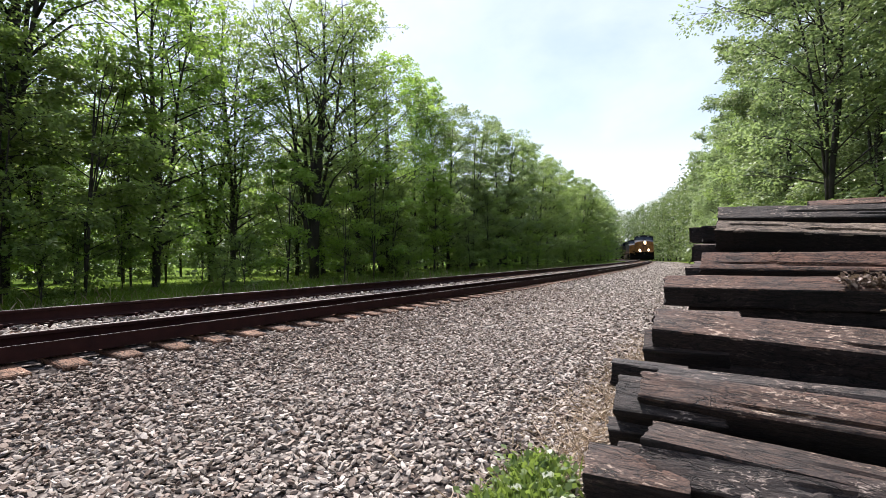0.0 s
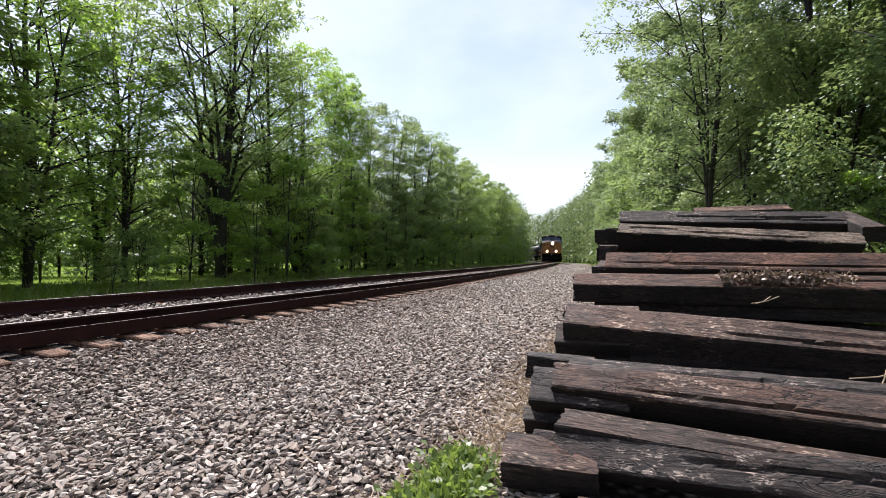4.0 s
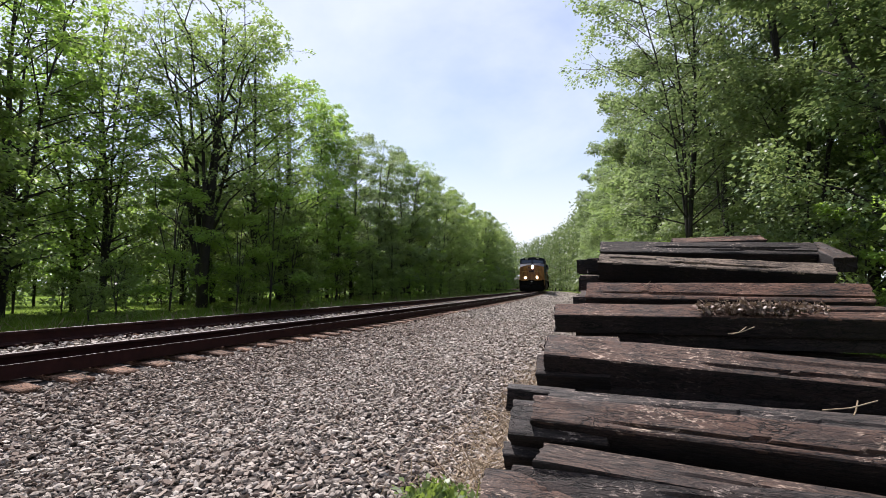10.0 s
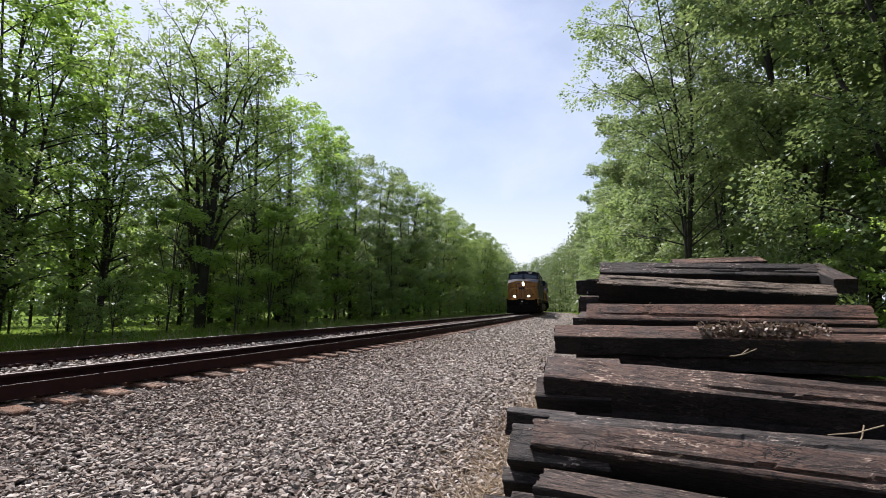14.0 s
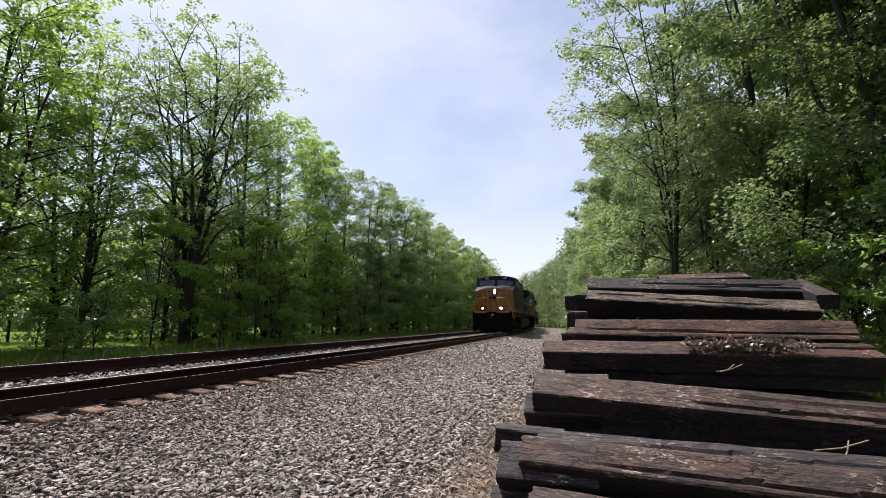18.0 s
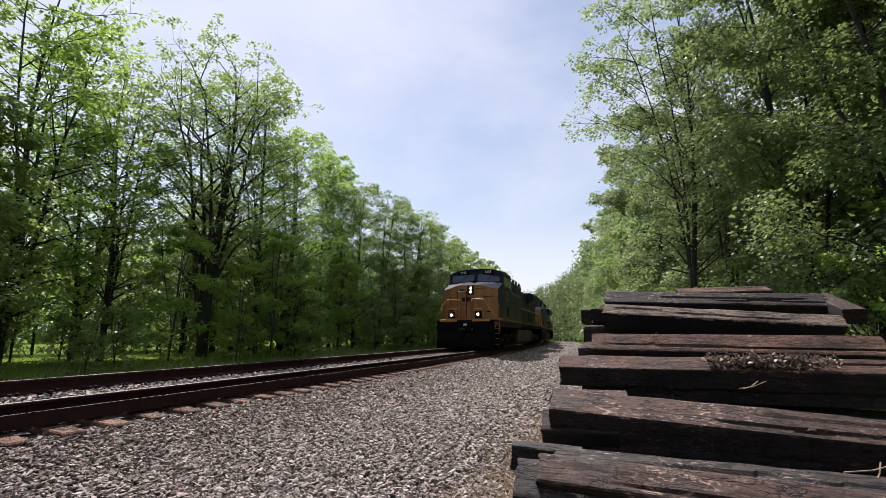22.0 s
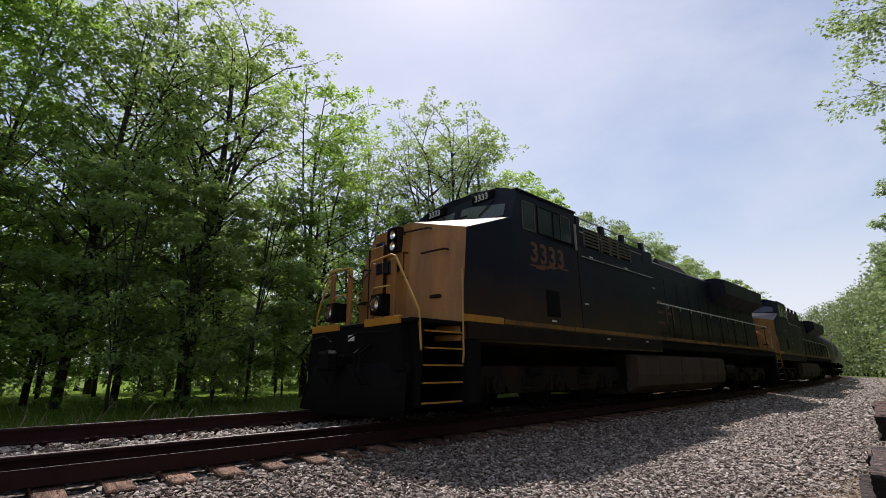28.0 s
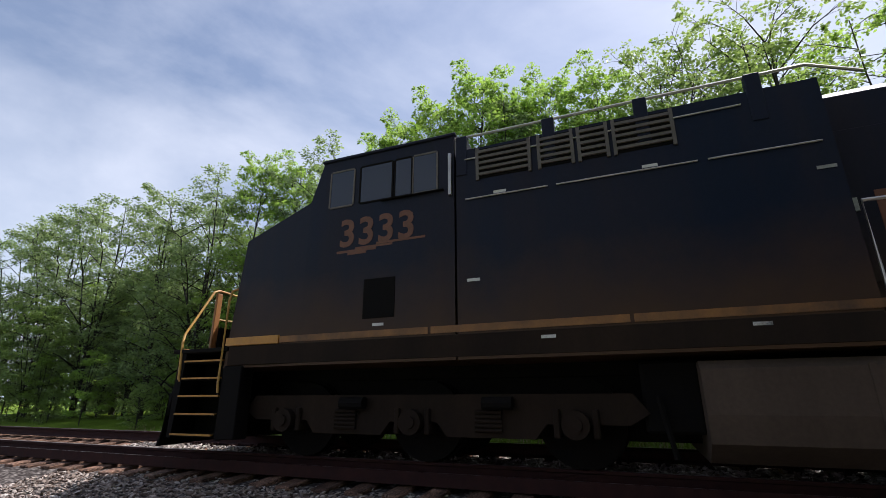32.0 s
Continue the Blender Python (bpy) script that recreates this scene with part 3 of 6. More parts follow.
# ---- the stack of old ties ----
def tie_mesh(seed, L, h, d, wear=1.0, nx=110, ns=12, wood=None):
    """A worn timber along x: chipped edges, long splits, a ragged end; its top weathered, its other faces creosoted and
    coloured darker as in shade.
    """
    rng = random.Random(seed)
    bm = bmesh.new()
    ring = []
    for k in range(4 * ns):
        s, t = divmod(k, ns)
        f = t / ns
        ring.append([(-d / 2 + d * f, h / 2), (d / 2, h / 2 - h * f), (d / 2 - d * f, -h / 2), (-d / 2, -h / 2 + h * f)][s])
    off = Vector((seed * 7.3, seed * 3.1, seed * 1.7))
    splits = [(rng.uniform(-0.28, 0.28) * d, rng.uniform(0, 0.6) * L, rng.uniform(0.25, 0.9) * L, rng.uniform(0.014, 0.034)) for _ in range(2)]
    rings = []
    for i in range(nx + 1):
        u = i / nx
        x = L * u
        row = []
        for k, (yy, zz) in enumerate(ring):
            n1 = noise.noise(Vector((x * 1.3, yy * 7, zz * 7)) + off)
            n2 = noise.noise(Vector((x * 6.0, yy * 20, zz * 20)) + off * 2)
            n3 = noise.noise(Vector((x * 1.6, yy * 70, zz * 70)) + off * 3)
            k_in = 0.003 + 0.0015 * n1 + 0.003 * n2 + 0.004 * max(0.0, n3 - 0.2) + 0.020 * max(0.0, n1 - 0.5)
            if k < ns:
                for sy, x0, x1, dp in splits:
                    wy = sy + 0.012 * noise.noise(Vector((x * 4, seed, sy * 9)))
                    if x0 < x < x0 + x1 and abs(yy - wy) < 0.55 * d / ns:
                        k_in += dp * min(1, (x - x0) * 6, (x0 + x1 - x) * 6)
            edge = min(k % ns, ns - k % ns)
            if edge < 2:
                k_in += (0.006 if edge == 0 else 0.001) + (0.011 if edge == 0 else 0.004) * max(0, noise.noise(Vector((x * 3.4, (k + 1) // ns * 3.0, 0)) + off)) * wear
            s = 1 - wear * k_in / (0.5 * math.hypot(yy, zz) + 0.05)
            xx = x
            if i in (0, nx):
                xx += (0.020 * noise.noise(Vector((yy * 25, zz * 25, i)) + off)) * wear
                s *= 0.985
            row.append(bm.verts.new((xx, yy * s, zz * s)))
        rings.append(row)
    n = len(ring)
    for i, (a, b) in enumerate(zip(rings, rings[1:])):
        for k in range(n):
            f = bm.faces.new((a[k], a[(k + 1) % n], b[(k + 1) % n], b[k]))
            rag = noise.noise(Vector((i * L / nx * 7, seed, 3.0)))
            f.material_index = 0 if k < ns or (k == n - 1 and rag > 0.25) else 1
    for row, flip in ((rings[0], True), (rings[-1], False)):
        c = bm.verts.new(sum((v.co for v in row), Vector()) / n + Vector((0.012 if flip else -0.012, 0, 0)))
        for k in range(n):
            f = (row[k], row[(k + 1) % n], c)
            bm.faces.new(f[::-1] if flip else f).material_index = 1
    bmesh.ops.recalc_face_normals(bm, faces=bm.faces)
    me = bpy.data.meshes.new("railroad_tie")
    bm.to_mesh(me)
    bm.free()
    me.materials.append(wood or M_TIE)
    me.materials.append(M_TIE_SHADED)
    return me


# back-top-left corner x, y, z, turn, fall to the right end, tilt to the front, length, height, depth, label
STACK = [
    (-0.123, 6.37, 1.248, -1.9, -0.115, 42, 2.27, 0.17, 0.226, "dark weathered railroad tie on top of the stack"),
    (0.75, 6.75, 1.285, 2.0, 0.00, 20, 1.00, 0.15, 0.24, "split grey railroad tie at the stack's back"),
    (-0.128, 5.97, 1.068, -4.0, -0.19, 38, 2.26, 0.28, 0.20, "bleached grey-topped railroad tie on the stack"),
    (-0.262, 5.44, 0.713, -5.0, -0.038, 48, 2.43, 0.15, 0.238, "brown split railroad tie on the stack"),
    (-0.535, 4.80, 0.505, 3.0, -0.020, 24, 2.66, 0.20, 0.265, "broad brown railroad tie with litter on top"),
    (-0.500, 3.90, 0.285, 2.0, -0.170, 27, 2.62, 0.25, 0.29, "brown railroad tie with a creosoted front face coloured dark as shade"),
    (-0.410, 3.29, -0.022, -1.7, -0.022, 14, 2.55, 0.16, 0.229, "dark railroad tie wedged low in the stack"),
    (-0.440, 2.83, 0.044, -8.4, -0.005, 44, 2.55, 0.30, 0.185, "brown cracked railroad tie with a bruised pale end"),
    (-0.358, 2.66, -0.175, -8.3, -0.017, 6, 2.50, 0.18, 0.23, "split grey and rusty railroad tie in the stack"),
    (-0.512, 2.46, -0.238, -7.0, 0.18, 54, 2.55, 0.20, 0.18, "dark deeply cracked railroad tie at the stack front"),
    (-0.26, 2.22, -0.43, -3.0, 0.00, 8, 2.40, 0.12, 0.24, "low brown railroad tie at the stack's foot"),
    (-0.580, 2.88, -0.005, -4.8, 0.016, 44, 0.55, 0.18, 0.25, "short broken railroad tie at the stack's end"),
    (-0.707, 3.39, -0.022, 4.0, -0.018, 0, 0.45, 0.165, 0.18, "dark railroad tie end at the stack's side"),
    (-0.580, 3.88, 0.125, 1.0, 0.00, 34, 0.55, 0.20, 0.235, "short weathered railroad tie end in the stack"),
    (-0.52, 2.22, -0.47, 0.0, 0.00, 5, 0.36, 0.06, 0.20, "grey split railroad tie end at the stack's foot"),
    (-0.625, 2.80, -0.235, 4.0, 0.010, 36, 0.50, 0.19, 0.11, "dark railroad tie end low in the stack"),
    (-0.642, 2.43, -0.259, 6.0, -0.010, 22, 0.45, 0.18, 0.226, "brown railroad tie end jutting from the stack front"),
    (-0.56, 4.36, 0.235, 0.0, 0.00, 10, 0.60, 0.18, 0.24, "cracked railroad tie end at the stack's side"),
    (-0.34, 5.62, 0.62, 0.0, 0.00, 15, 0.90, 0.16, 0.24, "weathered railroad tie end under the top ties"),
]


def build_stack():
    rng = random.Random(21)
    grp = "stack of old ties"

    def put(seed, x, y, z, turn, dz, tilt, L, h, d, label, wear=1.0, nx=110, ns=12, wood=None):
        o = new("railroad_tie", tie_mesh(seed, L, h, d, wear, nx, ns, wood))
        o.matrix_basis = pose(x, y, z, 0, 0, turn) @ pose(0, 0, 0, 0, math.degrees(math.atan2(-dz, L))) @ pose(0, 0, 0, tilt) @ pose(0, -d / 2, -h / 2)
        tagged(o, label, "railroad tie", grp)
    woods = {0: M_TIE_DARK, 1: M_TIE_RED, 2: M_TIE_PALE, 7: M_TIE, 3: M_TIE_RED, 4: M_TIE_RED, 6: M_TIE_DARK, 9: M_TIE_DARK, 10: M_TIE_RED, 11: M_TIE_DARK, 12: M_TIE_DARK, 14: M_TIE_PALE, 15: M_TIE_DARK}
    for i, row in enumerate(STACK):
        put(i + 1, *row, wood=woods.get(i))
    # the courses inside, seen by their ends
    seed = 40
    for (y0, y1, top) in ((6.45, 7.7, 1.04), (6.0, 7.7, 0.80), (5.35, 7.7, 0.56), (4.75, 7.7, 0.30), (3.75, 7.7, 0.04), (3.2, 7.7, -0.17), (2.65, 7.7, -0.37)):
        y = y0
        while y < y1:
            d = rng.uniform(0.22, 0.26)
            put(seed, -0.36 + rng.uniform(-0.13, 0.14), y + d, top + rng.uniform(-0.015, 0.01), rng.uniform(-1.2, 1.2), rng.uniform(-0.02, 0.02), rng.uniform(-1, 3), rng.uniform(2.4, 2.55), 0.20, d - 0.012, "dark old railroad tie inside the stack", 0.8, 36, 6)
            seed += 1
            y += d + rng.uniform(0.0, 0.02)
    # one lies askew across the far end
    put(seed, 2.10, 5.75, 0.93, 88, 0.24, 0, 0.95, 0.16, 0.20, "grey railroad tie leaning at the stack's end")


build_stack()


# ---- trees ----
def leaf_cloud(rng, C, spread, per, size):
    """Small folded leaves round the cluster centres C."""
    n = len(C) * per
    q = rng.normal(size=(n, 3))
    P = np.repeat(C, per, 0) + q * np.repeat(spread, per)[:, None] * np.array([1, 1, 0.62])
    d = rng.normal(size=(n, 3)) * 0.6 + q * 0.6 + np.array([0, 0, -0.35])
    d /= np.linalg.norm(d, axis=1, keepdims=True)
    u = rng.normal(size=(n, 3)) * 0.3 + q * 0.6 + np.array([0, 0, 0.55])
    s = np.cross(d, u)
    s /= np.linalg.norm(s, axis=1, keepdims=True) + 1e-9
    L = size * rng.uniform(0.6, 1.35, n)[:, None]
    up = np.cross(s, d)
    a = P
    b = P + d * L * 0.5 + s * L * 0.34 + up * L * 0.06
    c = P + d * L
    e = P + d * L * 0.5 - s * L * 0.34 + up * L * 0.06
    V = np.stack([a, b, c, e], 1).reshape(-1, 3)
    return V


def quads_mesh(name, V, material):
    me = bpy.data.meshes.new(name)
    n = len(V) // 4
    me.vertices.add(len(V))
    me.vertices.foreach_set("co", V.astype(np.float32).ravel())
    me.loops.add(len(V))
    me.loops.foreach_set("vertex_index", np.arange(len(V), dtype=np.int32))
    me.polygons.add(n)
    me.polygons.foreach_set("loop_start", np.arange(0, len(V), 4, dtype=np.int32))
    me.materials.append(material)
    me.update(calc_edges=True)
    return me


def make_tree(seed, H, crown_lo, width, leaves, size, material, trunk_r=0.16, forks=1, lean=0.0, clusters=170, up_=1.0, base_r=0.75, clump=0.5):
    """Trunk mesh and crown mesh of one tree: leaders, limbs, twigs, and a spray of leaves on each twig."""
    rng = np.random.default_rng(seed)
    bm = bmesh.new()
    leaders = []
    for f in range(forks):
        ang = rng.uniform(0, 2 * np.pi)
        out = 0 if forks == 1 else rng.uniform(0.16, 0.34) * H * 0.5
        ph = rng.uniform(0, 6) if f == 0 else ph + rng.uniform(-0.5, 0.5)
        split = rng.uniform(0.05, 0.35)
        pts = []
        for k in range(9):
            u = k / 8
            w = 0.032 * H * np.sin(u * 5 + ph) * u
            v = max(0.0, (u - split) / (1 - split)) ** 1.05 if f else u * 0.4
            pts.append((out * np.cos(ang) * v + lean * u * H * 0.1 + w * 0.6, out * np.sin(ang) * v + w * 0.5, H * (0.95 if f == 0 else rng.uniform(0.8, 0.93)) * u - (0.25 if k == 0 else 0)))
        tube(bm, pts, trunk_r * (1 if f == 0 else 0.55), 8, 0.014)
        leaders.append(np.array(pts))
    nb = max(14, clusters // 8)
    C, O, S = [], [], []
    for j in range(nb):
        ld = leaders[j % forks]
        u = crown_lo + (0.99 - crown_lo) * ((j + rng.uniform(0, 1)) / nb) ** 0.9
        k = min(int(u * 8), 7)
        p0 = ld[k] + (ld[k + 1] - ld[k]) * (u * 8 - k)
        a = j * 2.399 + rng.uniform(-0.5, 0.5)
        t = (u - crown_lo) / (1 - crown_lo)
        shape = base_r + (1 - base_r) * t / 0.35 if t < 0.35 else max(0.16, math.sqrt(max(0.0, 1 - ((t - 0.35) / 0.70) ** 2)))
        R = width * shape * rng.uniform(0.6, 1.15) / (1 if forks == 1 else 1.3)
        rise = rng.uniform(0.3, 0.9) * R * up_
        h = np.array([np.cos(a), np.sin(a), 0])
        p1 = p0 + h * R * 0.5 + np.array([0, 0, rise * 0.68])
        p2 = p0 + h * R + np.array([0, 0, rise])
        tube(bm, [p0, p1, p2], max(trunk_r * (0.34 - 0.24 * t), 0.016), 5, 0.006)
        m = max(3, int(clusters / nb))
        for q in range(m):
            v = 0.30 + 0.72 * (q + rng.uniform(0, 1)) / m
            s0 = p0 + (p1 - p0) * min(v * 2, 1) + (p2 - p1) * max(min(v * 2 - 1, 1), 0)
            side = 1 if q % 2 else -1
            d = h * rng.uniform(0.2, 0.9) + np.array([-h[1], h[0], 0]) * side * rng.uniform(0.2, 1.0) + np.array([0, 0, rng.uniform(-0.35, 0.6) * min(up_, 1.3)])
            s1 = s0 + d * (0.20 + 0.22 * R) * rng.uniform(0.6, 1.25)
            tube(bm, [s0, (s0 + s1) / 2 + np.array([0, 0, 0.03]), s1], 0.009, 3, 0.004)
            C.append(s1)
            O.append(d / (np.linalg.norm(d) + 1e-6) + h * 0.5)
            S.append(clump * rng.uniform(0.65, 1.3) * (1.0 - 0.35 * t))
    for ld in leaders:
        for w in (0.0, 0.35):
            C.append(ld[-1] + np.array([0, 0, 0.15 - w]))
            O.append(np.array([0, 0, 1.0]))
            S.append(clump * 0.6)
    trunk = bpy.data.meshes.new("trunk")
    bm.to_mesh(trunk)
    bm.free()
    for p in trunk.polygons:
        p.use_smooth = True
    trunk.materials.append(M_BARK)
    return trunk, quads_mesh("crown", spray_leaves(rng, np.array(C), np.array(O), np.array(S), max(4, leaves // len(C)), size), material)


def spray_leaves(rng, C, O, S, per, size):
    """Sprays of leaves: each clump C of radius S is a shallow dome that opens along O, its leaves lapping outward and down."""
    n = len(C) * per
    c, o, s = np.repeat(C, per, 0), np.repeat(O, per, 0), np.repeat(S, per)[:, None]
    q = rng.normal(size=(n, 3)) + o * 0.55 + np.array([0, 0, 0.35])
    q /= np.linalg.norm(q, axis=1, keepdims=True) + 1e-9
    P = c + q * s * (rng.uniform(0.05, 1, n) ** 0.55)[:, None] * np.array([1.15, 1.15, 0.62])
    d = q * np.array([1, 1, 0.4]) + o * 0.35 + rng.normal(size=(n, 3)) * 0.45 + np.array([0, 0, -0.42])
    d /= np.linalg.norm(d, axis=1, keepdims=True) + 1e-9
    up = q * 0.85 + np.array([0, 0, 0.55]) + rng.normal(size=(n, 3)) * 0.32
    sd = np.cross(d, up)
    sd /= np.linalg.norm(sd, axis=1, keepdims=True) + 1e-9
    up = np.cross(sd, d)
    L = size * rng.uniform(0.6, 1.35, n)[:, None]
    return np.stack([P, P + d * L * 0.42 + sd * L * 0.36 + up * L * 0.07, P + d * L, P + d * L * 0.42 - sd * L * 0.36 + up * L * 0.07], 1).reshape(-1, 3)


def tree_thing(kind, m, label, scale=1.0, group="trees along the track", cat="tree", name="tree"):
    t = thing(name, label, cat, group)
    t.matrix_basis = m @ Matrix.Diagonal((scale, scale, scale, 1))
    for nm, me in zip(("trunk", "crown"), kind):
        o = new(nm, me)
        o.parent = t
    return t


TREES = {
    "ash": make_tree(1, 13.5, 0.10, 3.4, 17500, 0.118, M_LEAF[1], 0.13, 4, clusters=640, up_=0.9, clump=0.40),
    "maple": make_tree(2, 12.5, 0.10, 3.6, 17000, 0.122, M_LEAF[0], 0.13, 4, clusters=620, up_=0.85, clump=0.40),
    "forked": make_tree(3, 13.0, 0.20, 3.7, 19000, 0.110, M_LEAF[1], 0.22, 6, clusters=640, up_=1.2, clump=0.36),
    "poplar": make_tree(4, 14.5, 0.08, 1.65, 20000, 0.115, M_LEAF[0], 0.10, 1, clusters=460, up_=1.6, clump=0.37),
    "slim": make_tree(5, 11.5, 0.14, 1.9, 8000, 0.125, M_LEAF[2], 0.075, 3, clusters=250, up_=1.0, clump=0.40),
    "dense": make_tree(6, 13.0, 0.04, 3.3, 22000, 0.120, M_LEAF[2], 0.14, 4, clusters=600, up_=0.9, base_r=0.95, clump=0.44),
    "clumped": make_tree(21, 13.0, 0.04, 3.3, 21000, 0.130, M_LEAF[2], 0.12, 4, clusters=330, up_=0.9, base_r=0.95, clump=0.50),
    "billowy": make_tree(22, 12.5, 0.05, 3.4, 20000, 0.130, M_LEAF[1], 0.12, 4, clusters=330, up_=0.9, base_r=0.95, clump=0.50),
    "young": make_tree(7, 5.5, 0.06, 1.35, 6200, 0.100, M_LEAF[0], 0.03, 4, clusters=140, base_r=0.9, clump=0.28, up_=0.7),
    "sapling": make_tree(14, 7.0, 0.10, 2.2, 9500, 0.112, M_LEAF[1], 0.04, 5, clusters=200, base_r=0.9, clump=0.36, up_=0.5),
    "bush": make_tree(8, 2.4, 0.03, 1.15, 3600, 0.085, M_LEAF[1], 0.02, 5, clusters=90, base_r=1.0, clump=0.26),
    "bank": make_tree(9, 13.2, 0.05, 3.5, 27000, 0.115, M_LEAF_BANK, 0.12, 4, clusters=150, up_=0.7, base_r=0.95, clump=0.70),
    "fine": make_tree(12, 13.2, 0.05, 3.5, 40000, 0.090, M_LEAF_BANK, 0.12, 4, clusters=180, up_=0.7, base_r=0.95, clump=0.66),
    "limb": make_tree(10, 12.5, 0.24, 3.7, 24000, 0.088, M_LEAF[2], 0.08, 4, clusters=480, up_=0.9, clump=0.42),
}


def woodland(name, label, spots, seed, leaves=1500, size=0.42, low=0.10, material=None):
    """Many far trees joined: spots of x, y, z, height, width."""
    rng = np.random.default_rng(seed)
    C, S = [], []
    bm = bmesh.new()
    for x, y, z, h, w in spots:
        tube(bm, [(x, y, z - 0.3), (x + rng.normal() * 0.2, y, z + h * 0.5), (x + rng.normal() * 0.3, y, z + h * 0.9)], 0.16, 5, 0.03)
        n = 70
        t = rng.uniform(low, 1.0, n)
        a = rng.uniform(0, 2 * np.pi, n)
        r = w * np.sqrt(rng.uniform(0.1, 1, n)) * np.where(t < 0.45, 0.75 + 0.5 * t, 1.15 * np.sqrt(np.maximum(0.03, 1 - ((t - 0.45) / 0.58) ** 2)))
        C.append(np.stack([x + r * np.cos(a), y + r * np.sin(a), z + h * t], 1))
        S.append(rng.uniform(0.35, 0.7, n))
    me = bpy.data.meshes.new("trunks")
    bm.to_mesh(me)
    bm.free()
    me.materials.append(M_BARK)
    C, S = np.concatenate(C), np.concatenate(S)
    V = leaf_cloud(rng, C, S, max(4, leaves // 70), size)
    t = thing(name, label, "woods", kind="stuff")
    for nm, m in (("trunks", me), ("foliage", quads_mesh("foliage", V, material or M_LEAF[1]))):
        o = new(nm, m)
        o.parent = t
        o["kind"] = "stuff"


def plant(kind, o, y, scale=1.0, rz=None, label="", rng=random, name="tree", cat="tree", grp="trees along the track"):
    """o: metres right of the near rail."""
    x = track_x(y, o)
    z = float(ground_z(x, y)) - 0.03
    return tree_thing(TREES[kind], pose(x, y, z, 0, 0, rng.uniform(0, 360) if rz is None else rz), label, scale, grp, cat, name)


def build_woods():
    rng = random.Random(5)
    words = {"ash": "tall broadleaf tree with dark trunk", "maple": "leafy tree with fresh green foliage", "forked": "forked open tree with many limbs",
             "poplar": "slender tall bright green tree", "slim": "thin young forest tree in shade", "dense": "dense dark green tree leafy to the ground", "clumped": "full dark green tree in rounded clumps", "billowy": "full fresh green tree in rounded clumps", "bank": "dense leafy tree with dark trunk", "fine": "dense small-leaved tree with dark trunk", "limb": "open tree with drooping light branches", "young": "young sapling with light green leaves", "sapling": "many-stemmed understory tree with spreading sprays", "bush": "low green bush at the wood's edge"}
    tall = {"ash": 13.5, "maple": 12.5, "forked": 13.0, "poplar": 14.5, "slim": 11.5, "dense": 13.0, "clumped": 13.0, "billowy": 12.5, "bank": 13.2, "fine": 13.2, "limb": 12.5, "young": 5.5, "sapling": 7.0, "bush": 2.4}
    # the edge of the left wood: kind, distance along, height
    edge = [("dense", -30, 10.6), ("dense", -26.5, 10.2), ("dense", -23, 10.6), ("dense", -19.5, 10.2), ("dense", -16, 10.3), ("poplar", -13.6, 10.4), ("poplar", -12.2, 10.2), ("dense", -10.2, 10.5), ("poplar", -8.7, 10.4), ("poplar", -7.4, 10.9), ("poplar", -5.9, 11.2),
            ("poplar", -4.3, 11.8), ("slim", -3.2, 10.6), ("poplar", -2, 11.4), ("poplar", -0.6, 11.3), ("ash", 1.0, 11.4), ("forked", 3.6, 11.6), ("maple", 6.8, 10.6), ("ash", 9.4, 9.8), ("forked", 12.5, 11.6),
            ("ash", 14.9, 11.4), ("maple", 17.6, 10.8), ("poplar", 20.4, 10.9), ("poplar", 21.9, 10.5), ("dense", 24, 10.4), ("clumped", 26.6, 10.6), ("clumped", 29.8, 10.7), ("ash", 32.4, 10.7), ("clumped", 35.2, 10.4), ("billowy", 38.6, 10.8), ("billowy", 42.2, 10.6)]
    for k, y, h in edge:
        plant(k, -7.5 + rng.uniform(-0.5, 0.5), y, h / tall[k], label=words[k] + " at the wood's edge", rng=rng)
    for k, o, y, h in (("poplar", -8.8, -3.4, 11.6), ("maple", -9.4, 2.4, 9.6)):
        plant(k, o, y, h / tall[k], label=words[k] + " behind the wood's edge", rng=rng)
    y = -29.0
    while y < 44:
        k = rng.choice(["ash", "dense", "slim", "ash", "maple"])
        plant(k, rng.uniform(-10.2, -9.0), y, rng.uniform(6.6, 8.6) / tall[k], label=words[k] + " behind the wood's edge", rng=rng)
        y += rng.uniform(4.2, 6.2) if y > -1 else rng.uniform(2.0, 3.0)
    y = 45.5
    while y < 80:
        k = rng.choice(["clumped", "billowy", "billowy", "clumped", "dense"])
        plant(k, rng.uniform(-8.4, -7.0), y, rng.uniform(9.8, 11.6) / tall[k], label=words[k] + " at the wood's edge", rng=rng)
        y += rng.uniform(2.8, 3.8) * (1 + max(0, y - 60) / 90)
    for row, step, lo, hi, drop in ((-9.8, 3.2, -30, 40, 0.62), (-12.4, 5.4, -30, 60, 0.9), (-15.4, 6.5, -30, 50, 0.95)):
        y = lo
        while y < hi:
            k = rng.choice(["slim", "slim", "slim", "poplar", "slim", "ash"])
            plant(k, row + rng.uniform(-1.5, 1.5), y, drop * rng.uniform(7.4, 9.2) / tall[k], label=words[k] + " inside the wood", rng=rng)
            y += rng.uniform(0.6, 1.4) * step * (1 + max(0, y - 40) / 80)
    # woods too far to tell their trees apart
    def spot(o, y, h, w):
        x = track_x(y, o)
        return (x, y, float(ground_z(x, y)), h, w)
    far = [spot(-62 + rng.uniform(-6, 6), yy + rng.uniform(-2, 2), rng.uniform(8, 12), 4.0) for yy in range(-110, 120, 3)]
    woodland("far_woods", "distant green tree line across the meadow", far, 71, 1300, 0.6, 0.03)
